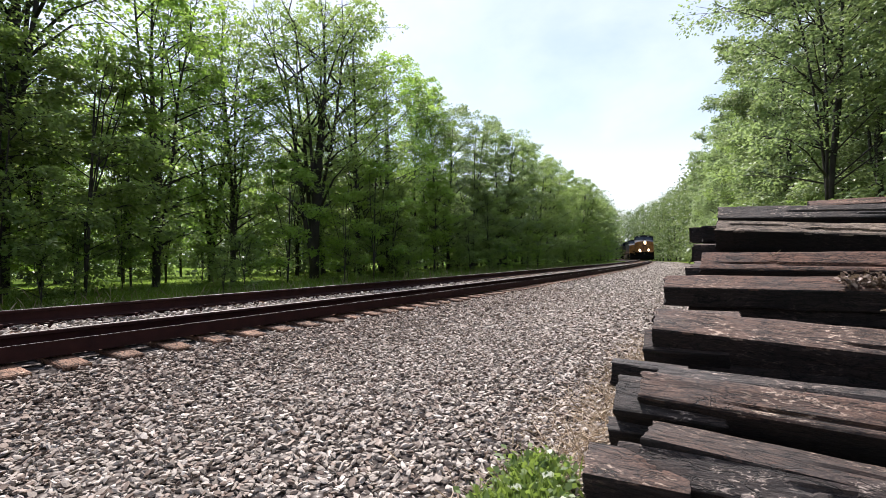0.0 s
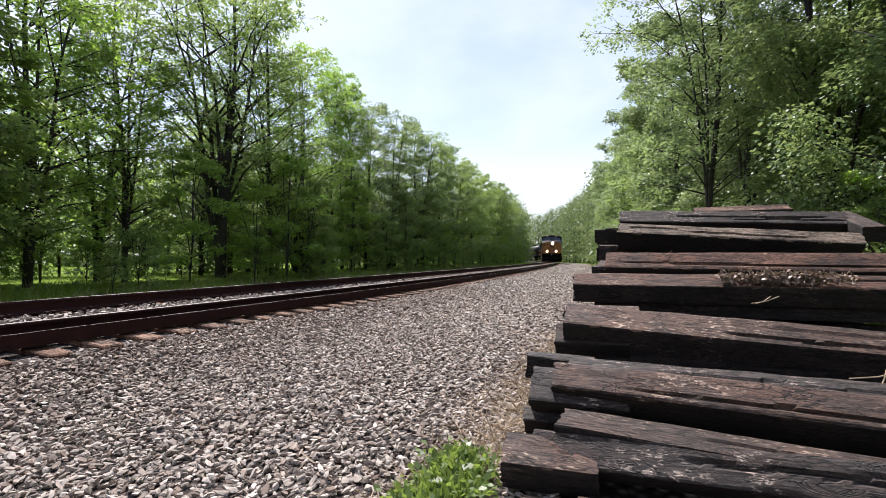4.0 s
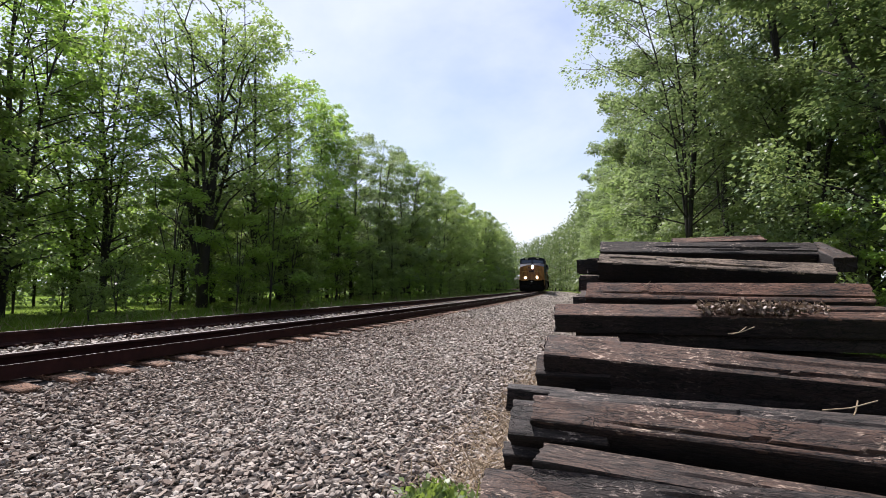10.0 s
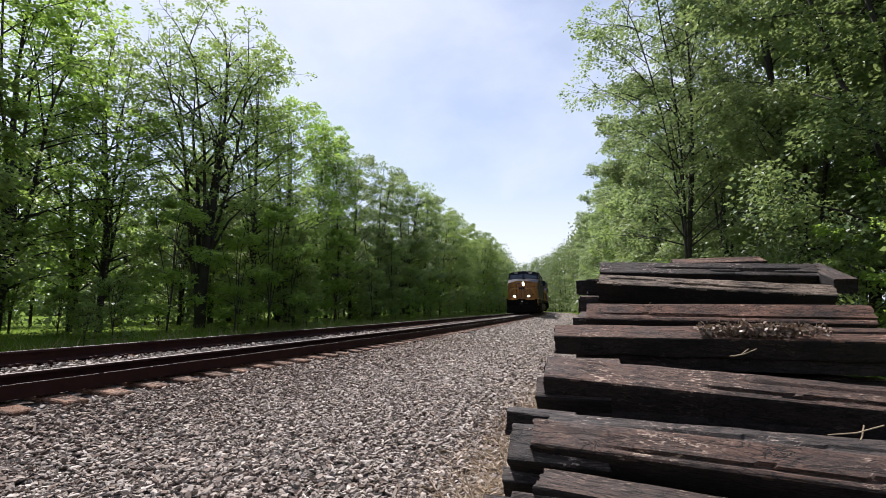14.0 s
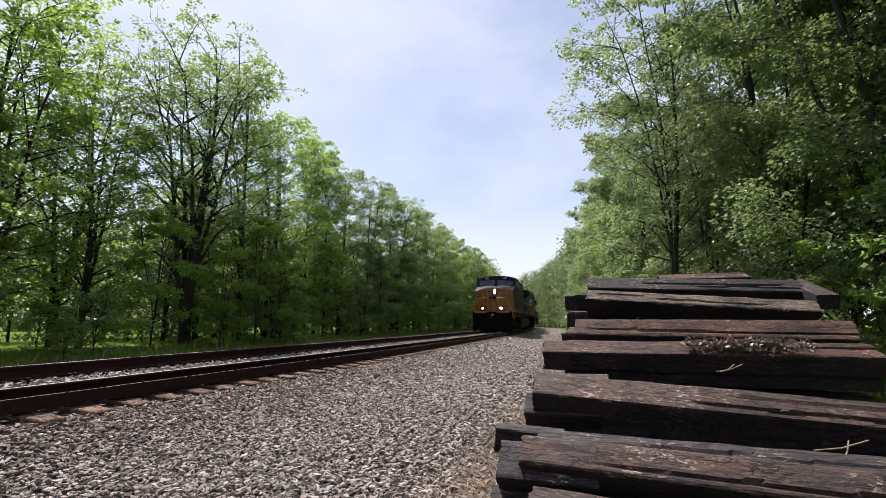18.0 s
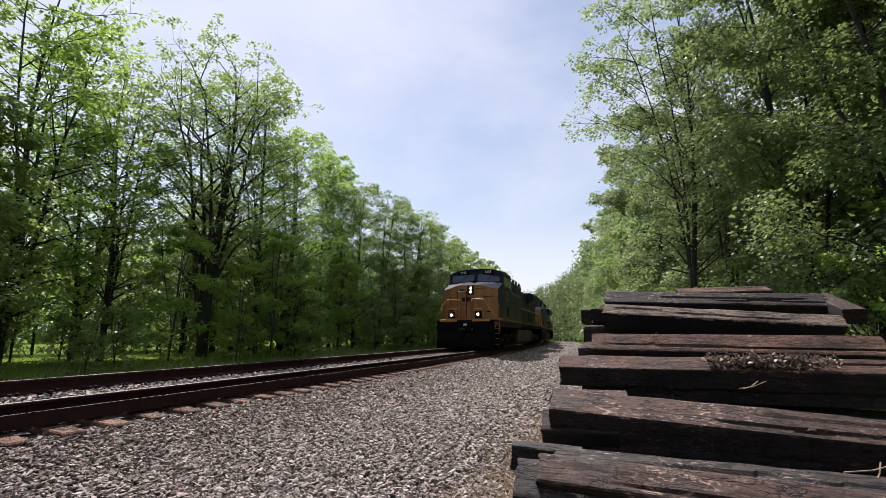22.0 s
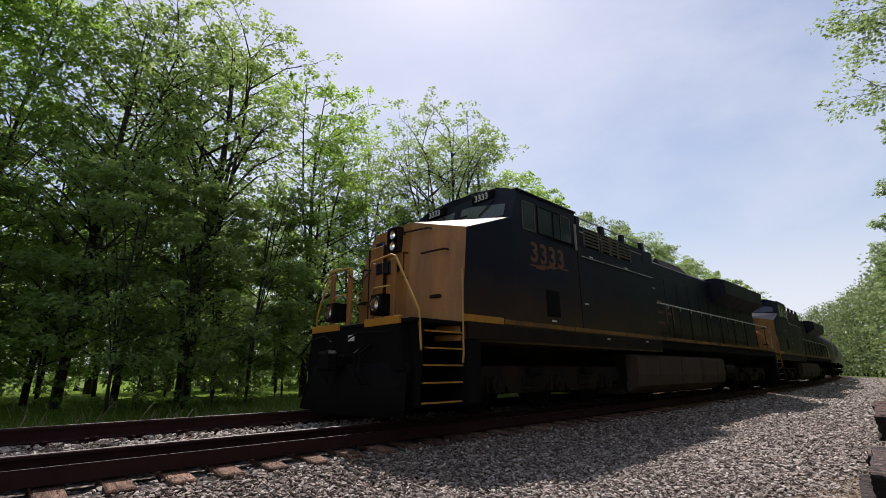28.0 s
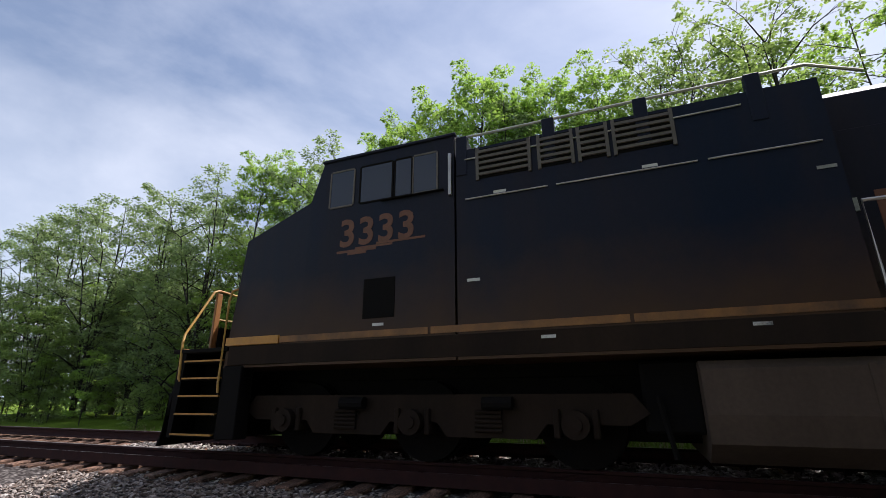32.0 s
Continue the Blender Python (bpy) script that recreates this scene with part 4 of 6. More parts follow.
    edge_far = [spot(rng.uniform(-9, -7), yy + rng.uniform(-1, 1), rng.uniform(10, 12), 2.4) for yy in range(82, 260, 4)] + [spot(rng.uniform(-14, -10.5), yy, rng.uniform(10, 12), 2.4) for yy in range(62, 200, 4)]
    woodland("far_woods", "distant leafy trees along the curve", edge_far, 72, 1800, 0.4, 0.06, M_LEAF[2])
    bank_far = [spot(rng.uniform(7.5, 9.2), yy + rng.uniform(-1, 1), rng.uniform(14, 17), 3.0) for yy in range(76, 270, 4)] + [spot(rng.uniform(11, 16), yy, rng.uniform(13, 17), 2.8) for yy in range(46, 240, 4)]
    woodland("far_woods", "distant leafy trees on the bank", bank_far, 73, 1800, 0.4, 0.06, M_LEAF_SHADED)
    inner = [spot(rng.uniform(-25, -15), yy * 0.5 + rng.uniform(-1, 1), rng.uniform(6.5, 8.2), 1.9) for yy in range(-72, 130, 6)] + [spot(rng.uniform(-15, -11), yy * 0.5, rng.uniform(5.0, 7.2), 1.7) for yy in range(30, 130, 5)]
    back = [spot(rng.uniform(-13.0, -10.0), yy * 0.5, rng.uniform(7.4, 8.8), 1.8) for yy in range(-60, -2, 4)]
    woodland("inner_woods", "thick trees behind the wood's edge", back, 77, 1900, 0.20, 0.04, M_LEAF_SHADED)
    deep = [spot(rng.uniform(13.0, 19.0), yy * 0.5 + rng.uniform(-0.6, 0.6), rng.uniform(10.5, 13.5), 2.3) for yy in range(4, 100, 3)]
    woodland("inner_woods", "deep shaded trees behind the bank", deep, 78, 2200, 0.22, 0.02, M_LEAF_SHADED)
    woodland("inner_woods", "shaded trees deep inside the wood", inner, 74, 1500, 0.26, 0.30, M_LEAF_SHADED)
    under = [spot(rng.uniform(-24, -10.5), yy * 0.5 + rng.uniform(-1, 1), rng.uniform(1.0, 2.4), 1.1) for yy in range(-70, 130, 2)]
    woodland("undergrowth", "shaded leafy undergrowth between the trunks", under, 75, 420, 0.18, 0.05, M_LEAF_SHADED)
    y = -30.0
    while y < 110:
        k = rng.choice(["bush", "young", "sapling", "young", "sapling"])
        plant(k, rng.uniform(-8.2, -5.6), y, rng.uniform(0.5, 0.95), label=words[k] + " beside the track", rng=rng, name="bush" if k == "bush" else "tree", cat="bush" if k == "bush" else "tree")
        y += rng.uniform(1.0, 2.4)
    y = -24.0
    while y < 60:
        k = rng.choice(["bush", "bush", "young"])
        plant(k, rng.uniform(-7.4, -5.0), y, rng.uniform(0.35, 0.75) * (1.0 if k == "bush" else 0.7), label=words[k] + " on the verge", rng=rng, name="bush" if k == "bush" else "tree", cat="bush" if k == "bush" else "tree")
        y += rng.uniform(0.8, 2.0)
    y = -30.0
    while y < 70:
        k = rng.choice(["bush", "young", "young"])
        plant(k, rng.uniform(-16, -9.5), y, rng.uniform(0.6, 1.2), label=words[k] + " in the undergrowth", rng=rng, name="bush" if k == "bush" else "tree", cat="bush" if k == "bush" else "tree")
        y += rng.uniform(1.2, 2.6)
    # the bank opposite, beyond the stack
    bank = [("limb", 8.4, 15.6, 12.8), ("fine", 10.2, 18.6, 13.2), ("bank", 10.0, 21.6, 13.0), ("fine", 10.9, 14.0, 13.2), ("fine", 12.2, 11.2, 13.0), ("bank", 13.0, 8.6, 12.5), ("bank", 13.8, 6.2, 12.5),
            ("bank", 14.4, 4.0, 12.0), ("fine", 11.1, 10.0, 13.0), ("young", 10.7, 9.2, 4.0), ("young", 11.8, 7.6, 3.6), ("bush", 9.9, 9.6, 2.0), ("bush", 11.0, 8.4, 2.2), ("bush", 9.6, 11.0, 2.0), ("bank", 9.0, 24.6, 12.5), ("bank", 8.9, 27.6, 12.3), ("clumped", 8.6, 30.8, 12.0), ("billowy", 8.5, 34.0, 11.8), ("clumped", 8.4, 37.2, 11.6)]
    for k, o, y, h in bank:
        plant(k, o, y, h / tall[k], label=words[k] + " on the bank", rng=rng, grp="trees on the bank")
    y = 40.0
    while y < 74:
        k = rng.choice(["clumped", "billowy", "clumped", "dense"])
        plant(k, rng.uniform(7.4, 9.2), y, rng.uniform(11.4, 13.4) / tall[k], label=words[k] + " on the bank", rng=rng, grp="trees on the bank")
        y += rng.uniform(2.8, 4.0) * (1 + max(0, y - 60) / 90)
    y = 2.0
    while y < 46:
        k = rng.choice(["dense", "bank", "ash", "bank"])
        plant(k, rng.uniform(13.5, 18), y, rng.uniform(12.0, 14.5) / tall[k], label=words[k] + " behind the bank", rng=rng, grp="trees on the bank")
        y += rng.uniform(2.6, 4.2) * (1 + max(0, y - 40) / 90)
    y = 9.0
    while y < 90:
        k = rng.choice(["bush", "young"])
        plant(k, rng.uniform(7.6, 8.8) if y > 14 else rng.uniform(9.5, 11), y, rng.uniform(0.7, 1.2) * (1 if y > 24 else 0.55), label=words[k] + " below the bank's trees", rng=rng, name="bush" if k == "bush" else "tree", cat="bush" if k == "bush" else "tree", grp="trees on the bank")
        y += rng.uniform(1.4, 2.8)


build_woods()


# ---- weeds, straw and litter ----
def blades(rng, P, L, material, name, label, lean=0.35, width=0.05, cat="grass"):
    n = len(P)
    d = np.stack([rng.normal(0, lean, n), rng.normal(0, lean, n), np.ones(n)], 1)
    d /= np.linalg.norm(d, axis=1, keepdims=True)
    s = np.stack([rng.normal(size=n), rng.normal(size=n), np.zeros(n)], 1)
    s /= np.linalg.norm(s, axis=1, keepdims=True)
    l = (L * rng.uniform(0.5, 1.3, n))[:, None]
    w = l * width
    V = np.stack([P - s * w * 0.5, P + s * w * 0.5, P + d * l * 0.6 + s * w * 0.4, P + d * l * np.array([1.1, 1.1, 0.95])], 1).reshape(-1, 3)
    o = new(name, quads_mesh(name, V, material))
    return tagged(o, label, cat, kind="stuff")


def build_weeds():
    rng = np.random.default_rng(8)

    def on(o, y):
        x = line_x(y) + o
        return np.stack([x, y, ground_z(x, y)], 1)
    n = 26000
    y = rng.uniform(-14, 60, n)
    o = -3.1 - rng.gamma(2.0, 1.1, n)
    blades(rng, on(o, y), 0.19, M_GRASS, "grass", "long green grass and weeds along the track")
    n = 3500
    y = rng.uniform(-14, 45, n)
    blades(rng, on(-3.3 - rng.gamma(1.5, 0.7, n), y), 0.34, M_STRAW, "dry_grass", "dry straw-coloured grass stalks along the track", 0.25, 0.02)
    n = 14000
    y = rng.uniform(14, 60, n)
    blades(rng, on(5.0 + rng.gamma(2.0, 0.7, n), y), 0.25, M_GRASS, "grass", "green grass beside the gravel road")
    # the tuft and straw at the foot of the stack
    c = np.array([(-0.86, 2.22), (-0.82, 2.05), (-0.90, 2.42), (-0.80, 1.85), (-0.90, 1.95)])
    k = rng.integers(0, len(c), 1500)
    xy = c[k] + rng.normal(0, 0.065, (1500, 2))
    P = np.column_stack([xy, ground_z(xy[:, 0], xy[:, 1])])
    o = new("weed_tuft", quads_mesh("weed_tuft", leaf_cloud(rng, P + np.array([0, 0, 0.06]), np.full(1500, 0.04), 3, 0.045), M_GRASS))
    tagged(o, "bright green weed tuft beside the tie stack", "weeds", kind="stuff")
    blades(rng, P[:1300], 0.15, M_GRASS, "weed_stalks", "green weed stalks beside the tie stack")
    n = 5000
    y = rng.uniform(1.4, 7.5, n)
    x = -0.72 - rng.gamma(1.3, 0.13, n)
    P = np.column_stack([x, y, ground_z(x, y) + 0.012])
    blades(rng, P, 0.13, M_STRAW, "straw", "pale dry straw along the foot of the stack", 2.2, 0.06)
    # litter lying on the broad tie
    n = 330
    u = np.clip(rng.normal(1.18, 0.22, n), 0.75, 1.62)
    P = np.column_stack([u, 4.68 + rng.normal(0, 0.035, n), 0.455 + np.abs(rng.normal(0, 0.020, n))])
    o = new("dry_litter", quads_mesh("dry_litter", leaf_cloud(rng, P, np.full(n, 0.018), 4, 0.038), M_LITTER))
    tagged(o, "heap of dry leaves and bark on a tie", "litter", kind="stuff")
    for x, y, z, a, L in ((0.80, 4.02, 0.30, 20, 0.20), (0.82, 4.0, 0.30, 35, 0.14), (0.98, 2.92, 0.03, 14, 0.26), (1.22, 2.90, 0.0, -30, 0.22), (1.1, 2.9, 0.02, 60, 0.12), (0.3, 5.3, 0.66, -40, 0.10)):
        st = new("dry_stalk", bpy.data.meshes.new("dry_stalk"))
        bm = T([(0, 0, 0), (L * 0.5, 0, 0.012), (L, 0, 0.05)], 0.0035, 5)
        bm.to_mesh(st.data)
        bm.free()
        st.data.materials.append(M_STRAW)
        st.matrix_basis = pose(x, y, z, 0, 0, a)
        tagged(st, "pale dry stalk lying on a tie", "stalk", "dry stalks")


build_weeds()


# ---- the train ----
def dusty_paint(name, base, dust, top, low, rough):
    """Paint with road dust thrown up from the wheels: thick low on the body, thinning upward in ragged streaks."""
    m = worn(name, base, tuple(0.6 * p + 0.4 * q for p, q in zip(base, dust)), rough, 0, 1.6, 25, 0.6, 0.05, True, 0.16)
    nt = m.node_tree
    b = nt.nodes["Principled BSDF"]
    col = b.inputs["Base Color"].links[0].from_socket
    tc = nt.nodes.new("ShaderNodeTexCoord")
    sep = nt.nodes.new("ShaderNodeSeparateXYZ")
    nt.links.new(tc.outputs["Object"], sep.inputs["Vector"])
    n = nodes_noise(nt, 1.3, 7, 0.65, tc.outputs["Object"])
    h = nt.nodes.new("ShaderNodeMath")
    h.operation = "MULTIPLY_ADD"
    h.inputs[1].default_value = -1.1
    nt.links.new(n.outputs["Fac"], h.inputs[0])
    nt.links.new(sep.outputs["Z"], h.inputs[2])
    mr = nt.nodes.new("ShaderNodeMapRange")
    mr.inputs["From Min"].default_value, mr.inputs["From Max"].default_value = top - 0.55, low - 0.55
    nt.links.new(h.outputs["Value"], mr.inputs["Value"])
    nt.links.new(mixc(nt, mr.outputs["Result"], col, dust), b.inputs["Base Color"])
    return m


M_YELLOW = worn("yellow_paint", (0.39, 0.166, 0.033), (0.13, 0.058, 0.026), 0.5, 0, 2.2, 34, 0.8, 0.05, True)
M_BAND = worn("dirty_yellow_band", (0.235, 0.098, 0.016), (0.040, 0.021, 0.012), 0.6, 0, 1.6, 40, 0.95, 0.03)
M_TANK = worn("dusty_brown_tank", (0.058, 0.042, 0.032), (0.098, 0.072, 0.054), 0.9, 0, 1.4, 22, 0.8, 0.1, True, 0.15)
M_STRIPE = worn("yellow_stripe", (0.48, 0.215, 0.018), (0.26, 0.12, 0.03), 0.5, 0, 3, 40, 0.5, 0.03)
M_BLUE = dusty_paint("dark_blue_paint", (0.0036, 0.0082, 0.0215), (0.055, 0.029, 0.0140), 2.55, 1.35, 0.5)
M_GREY_DIRT = worn("brown_grime", (0.013, 0.0085, 0.006), (0.032, 0.020, 0.013), 0.9, 0, 1.4, 22, 0.8, 0.1, True, 0.15)
M_BLACK = worn("black_running_gear", (0.0035, 0.003, 0.003), (0.010, 0.008, 0.0065), 0.85, 0.0, 3, 30, 0.7, 0.2, False, 0.12)
M_PIPE = worn("worn_bare_pipe", (0.42, 0.40, 0.37), (0.2, 0.18, 0.15), 0.35, 0.6, 6, 40, 0.4, 0.05)
M_RAILY = worn("yellow_handrail", (0.48, 0.27, 0.05), (0.3, 0.16, 0.06), 0.5, 0, 5, 60, 0.5, 0.05)
M_LAMP = glow("lamp_lens", (1.0, 0.82, 0.52), 200.0)
M_MIRROR = worn("lamp_mirror", (0.52, 0.52, 0.50), (0.42, 0.41, 0.39), 0.14, 1.0, 8, 60, 0.2, 0.0)
M_WHITE = worn("off_white_paint", (0.62, 0.61, 0.57), (0.40, 0.37, 0.32), 0.55, 0, 3, 40, 0.5, 0.03)
M_ORANGE = worn("faded_yellow_lettering", (0.150, 0.052, 0.018), (0.060, 0.026, 0.016), 0.6, 0, 6, 50, 0.6, 0.02)
M_LOUVER = worn("dusty_louver", (0.125, 0.105, 0.085), (0.065, 0.055, 0.046), 0.7, 0.1, 4, 40, 0.5, 0.1)
M_GREYTANK = worn("pale_grey_tank_paint", (0.36, 0.36, 0.35), (0.15, 0.13, 0.11), 0.55, 0, 1.2, 20, 0.8, 0.05, True)
M_BLACKTANK = worn("black_tank_paint", (0.018, 0.018, 0.019), (0.06, 0.052, 0.045), 0.5, 0, 1.2, 20, 0.7, 0.05, True)


def glass_material(name="dark_window_glass", gloss=0.35):
    m, nt, b = mat(name)
    b.inputs["Base Color"].default_value = (0.020, 0.028, 0.045, 1)
    b.inputs["Roughness"].default_value = 0.06
    b.inputs["Specular IOR Level"].default_value = gloss
    n = nodes_noise(nt, 3.0, 4, 0.6)
    mr = nt.nodes.new("ShaderNodeMapRange")
    mr.inputs["To Min"].default_value, mr.inputs["To Max"].default_value = 0.03, 0.2
    nt.links.new(n.outputs["Fac"], mr.inputs["Value"])
    nt.links.new(mr.outputs["Result"], b.inputs["Roughness"])
    return m


M_GLASS = glass_material()
M_WINDSHIELD = glass_material("windshield_glass", 0.9)


def text_part(name, body, size, m, material, parent, label="", extrude=0.004):
    cu = bpy.data.curves.new(name, "FONT")
    cu.body = body
    cu.size = size
    cu.extrude = extrude
    cu.resolution_u = 3
    cu.offset = 0.022 * size
    cu.space_character = 1.0 + 0.10 * (size > 0.3)
    cu.materials.append(material)
    o = new(name, cu)
    o.parent = parent
    o.matrix_basis = m
    if label:
        o["label"] = label
    return o


def ring(bm, c, r0, r1, y0, y1, n=20, axis="y"):
    """A short tube with a wall, along y or x."""
    def pt(r, a, h):
        return (c[0] + r * math.cos(a), h, c[2] + r * math.sin(a)) if axis == "y" else (h, c[1] + r * math.cos(a), c[2] + r * math.sin(a))
    rows = [[bm.verts.new(pt(r, 2 * math.pi * k / n, h)) for k in range(n)] for r, h in ((r0, y0), (r1, y0), (r1, y1), (r0, y1))]
    for a, b in zip(rows, rows[1:] + rows[:1]):
        for k in range(n):
            bm.faces.new((a[k], a[(k + 1) % n], b[(k + 1) % n], b[k]))
    return bm


def disc(bm, c, r, h0, h1, n=24, axis="x"):
    def pt(a, h):
        return (h, c[1] + r * math.cos(a), c[2] + r * math.sin(a)) if axis == "x" else (c[0] + r * math.cos(a), h, c[2] + r * math.sin(a))
    a = [bm.verts.new(pt(2 * math.pi * k / n, h0)) for k in range(n)]
    b = [bm.verts.new(pt(2 * math.pi * k / n, h1)) for k in range(n)]
    bm.faces.new(a)
    bm.faces.new(b[::-1])
    for k in range(n):
        bm.faces.new((a[k], a[(k + 1) % n], b[(k + 1) % n], b[k]))
    return bm


def wheelset(parent, y, r, half=0.75):
    """Two wheels on an axle; its origin lies on the axle, so that it can roll."""
    bm = bmesh.new()
    for s in (-1, 1):
        disc(bm, (0, 0, 0), r, s * half - 0.06, s * half + 0.06)
        disc(bm, (0, 0, 0), r + 0.025, s * (half - 0.09) - 0.015, s * (half - 0.09) + 0.015)
        disc(bm, (0, 0, 0), r * 0.36, s * (half + 0.06), s * (half + 0.09))
    tube(bm, [(-half, 0, 0), (half, 0, 0)], 0.09, 10)
    o = part("wheelset", bm, M_BLACK, parent, "dark steel wheels on an axle")
    o.matrix_basis = pose(0, y, r)
    return o


def truck(parent, ys, r, half=1.12, label="dark three-axle truck frame"):
    """Side frames, bearing boxes, springs and brake gear of one truck."""
    y0, y1 = ys[0] - 0.75, ys[-1] + 0.75
    bm = bmesh.new()
    for s in (-1, 1):
        x0, x1 = sorted((s * half, s * (half + 0.13)))
        poly = [(y0, 0.62), (y0 + 0.15, 0.82), (y1 - 0.15, 0.82), (y1, 0.62), (y1 - 0.2, 0.50)]
        for ya, yb in list(zip(ys, ys[1:]))[::-1]:
            poly += [(yb - 0.32, 0.50), (yb - 0.45, 0.34), (ya + 0.45, 0.34), (ya + 0.32, 0.50)]
        poly += [(y0 + 0.2, 0.50)]
        prism(bm, poly, x0, x1)
    fr = part("truck_frame", bm, M_GREY_DIRT, parent, label)
    for s in (-1, 1):
        for y in ys:
            bm = bmesh.new()
            disc(bm, (0, y, r), 0.15, s * (half + 0.10), s * (half + 0.24), 16)
            disc(bm, (0, y, r), 0.075, s * (half + 0.23), s * (half + 0.27), 12)
            part("bearing_box", bm, M_GREY_DIRT, fr)
            for g in (-0.205, 0.205):
                part("axle_guide", B((min(s * half, s * (half + 0.18)), max(s * half, s * (half + 0.18)), y + g - 0.035, y + g + 0.035, 0.36, 0.66), bev=0.012), M_GREY_DIRT, fr)
        for ya, yb in zip(ys, ys[1:]):
            m = (ya + yb) / 2
            bm = bmesh.new()
            for k in range(5):
                disc(bm, (s * (half + 0.16), m, 0.42 + 0.05 * k), 0.02, m - 0.16, m + 0.16, 8, "y")
            part("spring", bm, M_GREY_DIRT, fr)
            part("brake_cylinder", T([(s * (half + 0.2), m - 0.05, 0.72), (s * (half + 0.2), m + 0.3, 0.72)], 0.075, 10), M_BLACK, fr)
    return fr


def hull(bm, sections, cap=True):
    """Loft closed (x, z) outlines given with their y."""
    rows = [[bm.verts.new((x, y if not callable(y) else y(x, z), z)) for x, z in poly] for y, poly in sections]
    n = len(rows[0])
    for a, b in zip(rows, rows[1:]):
        for k in range(n):
            bm.faces.new((a[k], a[(k + 1) % n], b[(k + 1) % n], b[k]))
    if cap:
        bm.faces.new(rows[0])
    bm.faces.new(rows[-1][::-1])
    return bm


def sealed_lamp(parent, name, x, y, z, r, lit):
    """A parabolic mirror that opens towards -y, a rim round it, and a small bulb at its focus."""
    f = 0.034
    bm = bmesh.new()
    rows = []
    for j in range(1, 9):
        q = r * j / 8
        rows.append([bm.verts.new((x + q * math.cos(2 * math.pi * k / 24), y + (r * r - q * q) / (4 * f), z + q * math.sin(2 * math.pi * k / 24))) for k in range(24)])
    c = bm.verts.new((x, y + r * r / (4 * f), z))
    for k in range(24):
        bm.faces.new((rows[0][k], rows[0][(k + 1) % 24], c))
    for p, q in zip(rows, rows[1:]):
        for k in range(24):
            bm.faces.new((p[k], p[(k + 1) % 24], q[(k + 1) % 24], q[k]))
    part(name, bm, M_MIRROR, parent, "round mirrored lamp bowl", True)
    part("rim", ring(bmesh.new(), (x, 0, z), r, r + 0.010, y - 0.012, y + 0.05), M_BLACK, parent)
    if lit:
        bm = bmesh.new()
        bmesh.ops.create_icosphere(bm, subdivisions=2, radius=0.010)
        bmesh.ops.translate(bm, vec=(x, y + r * r / (4 * f) - f, z), verts=bm.verts)
        part("bulb", bm, M_LAMP, parent, "small lit bulb")


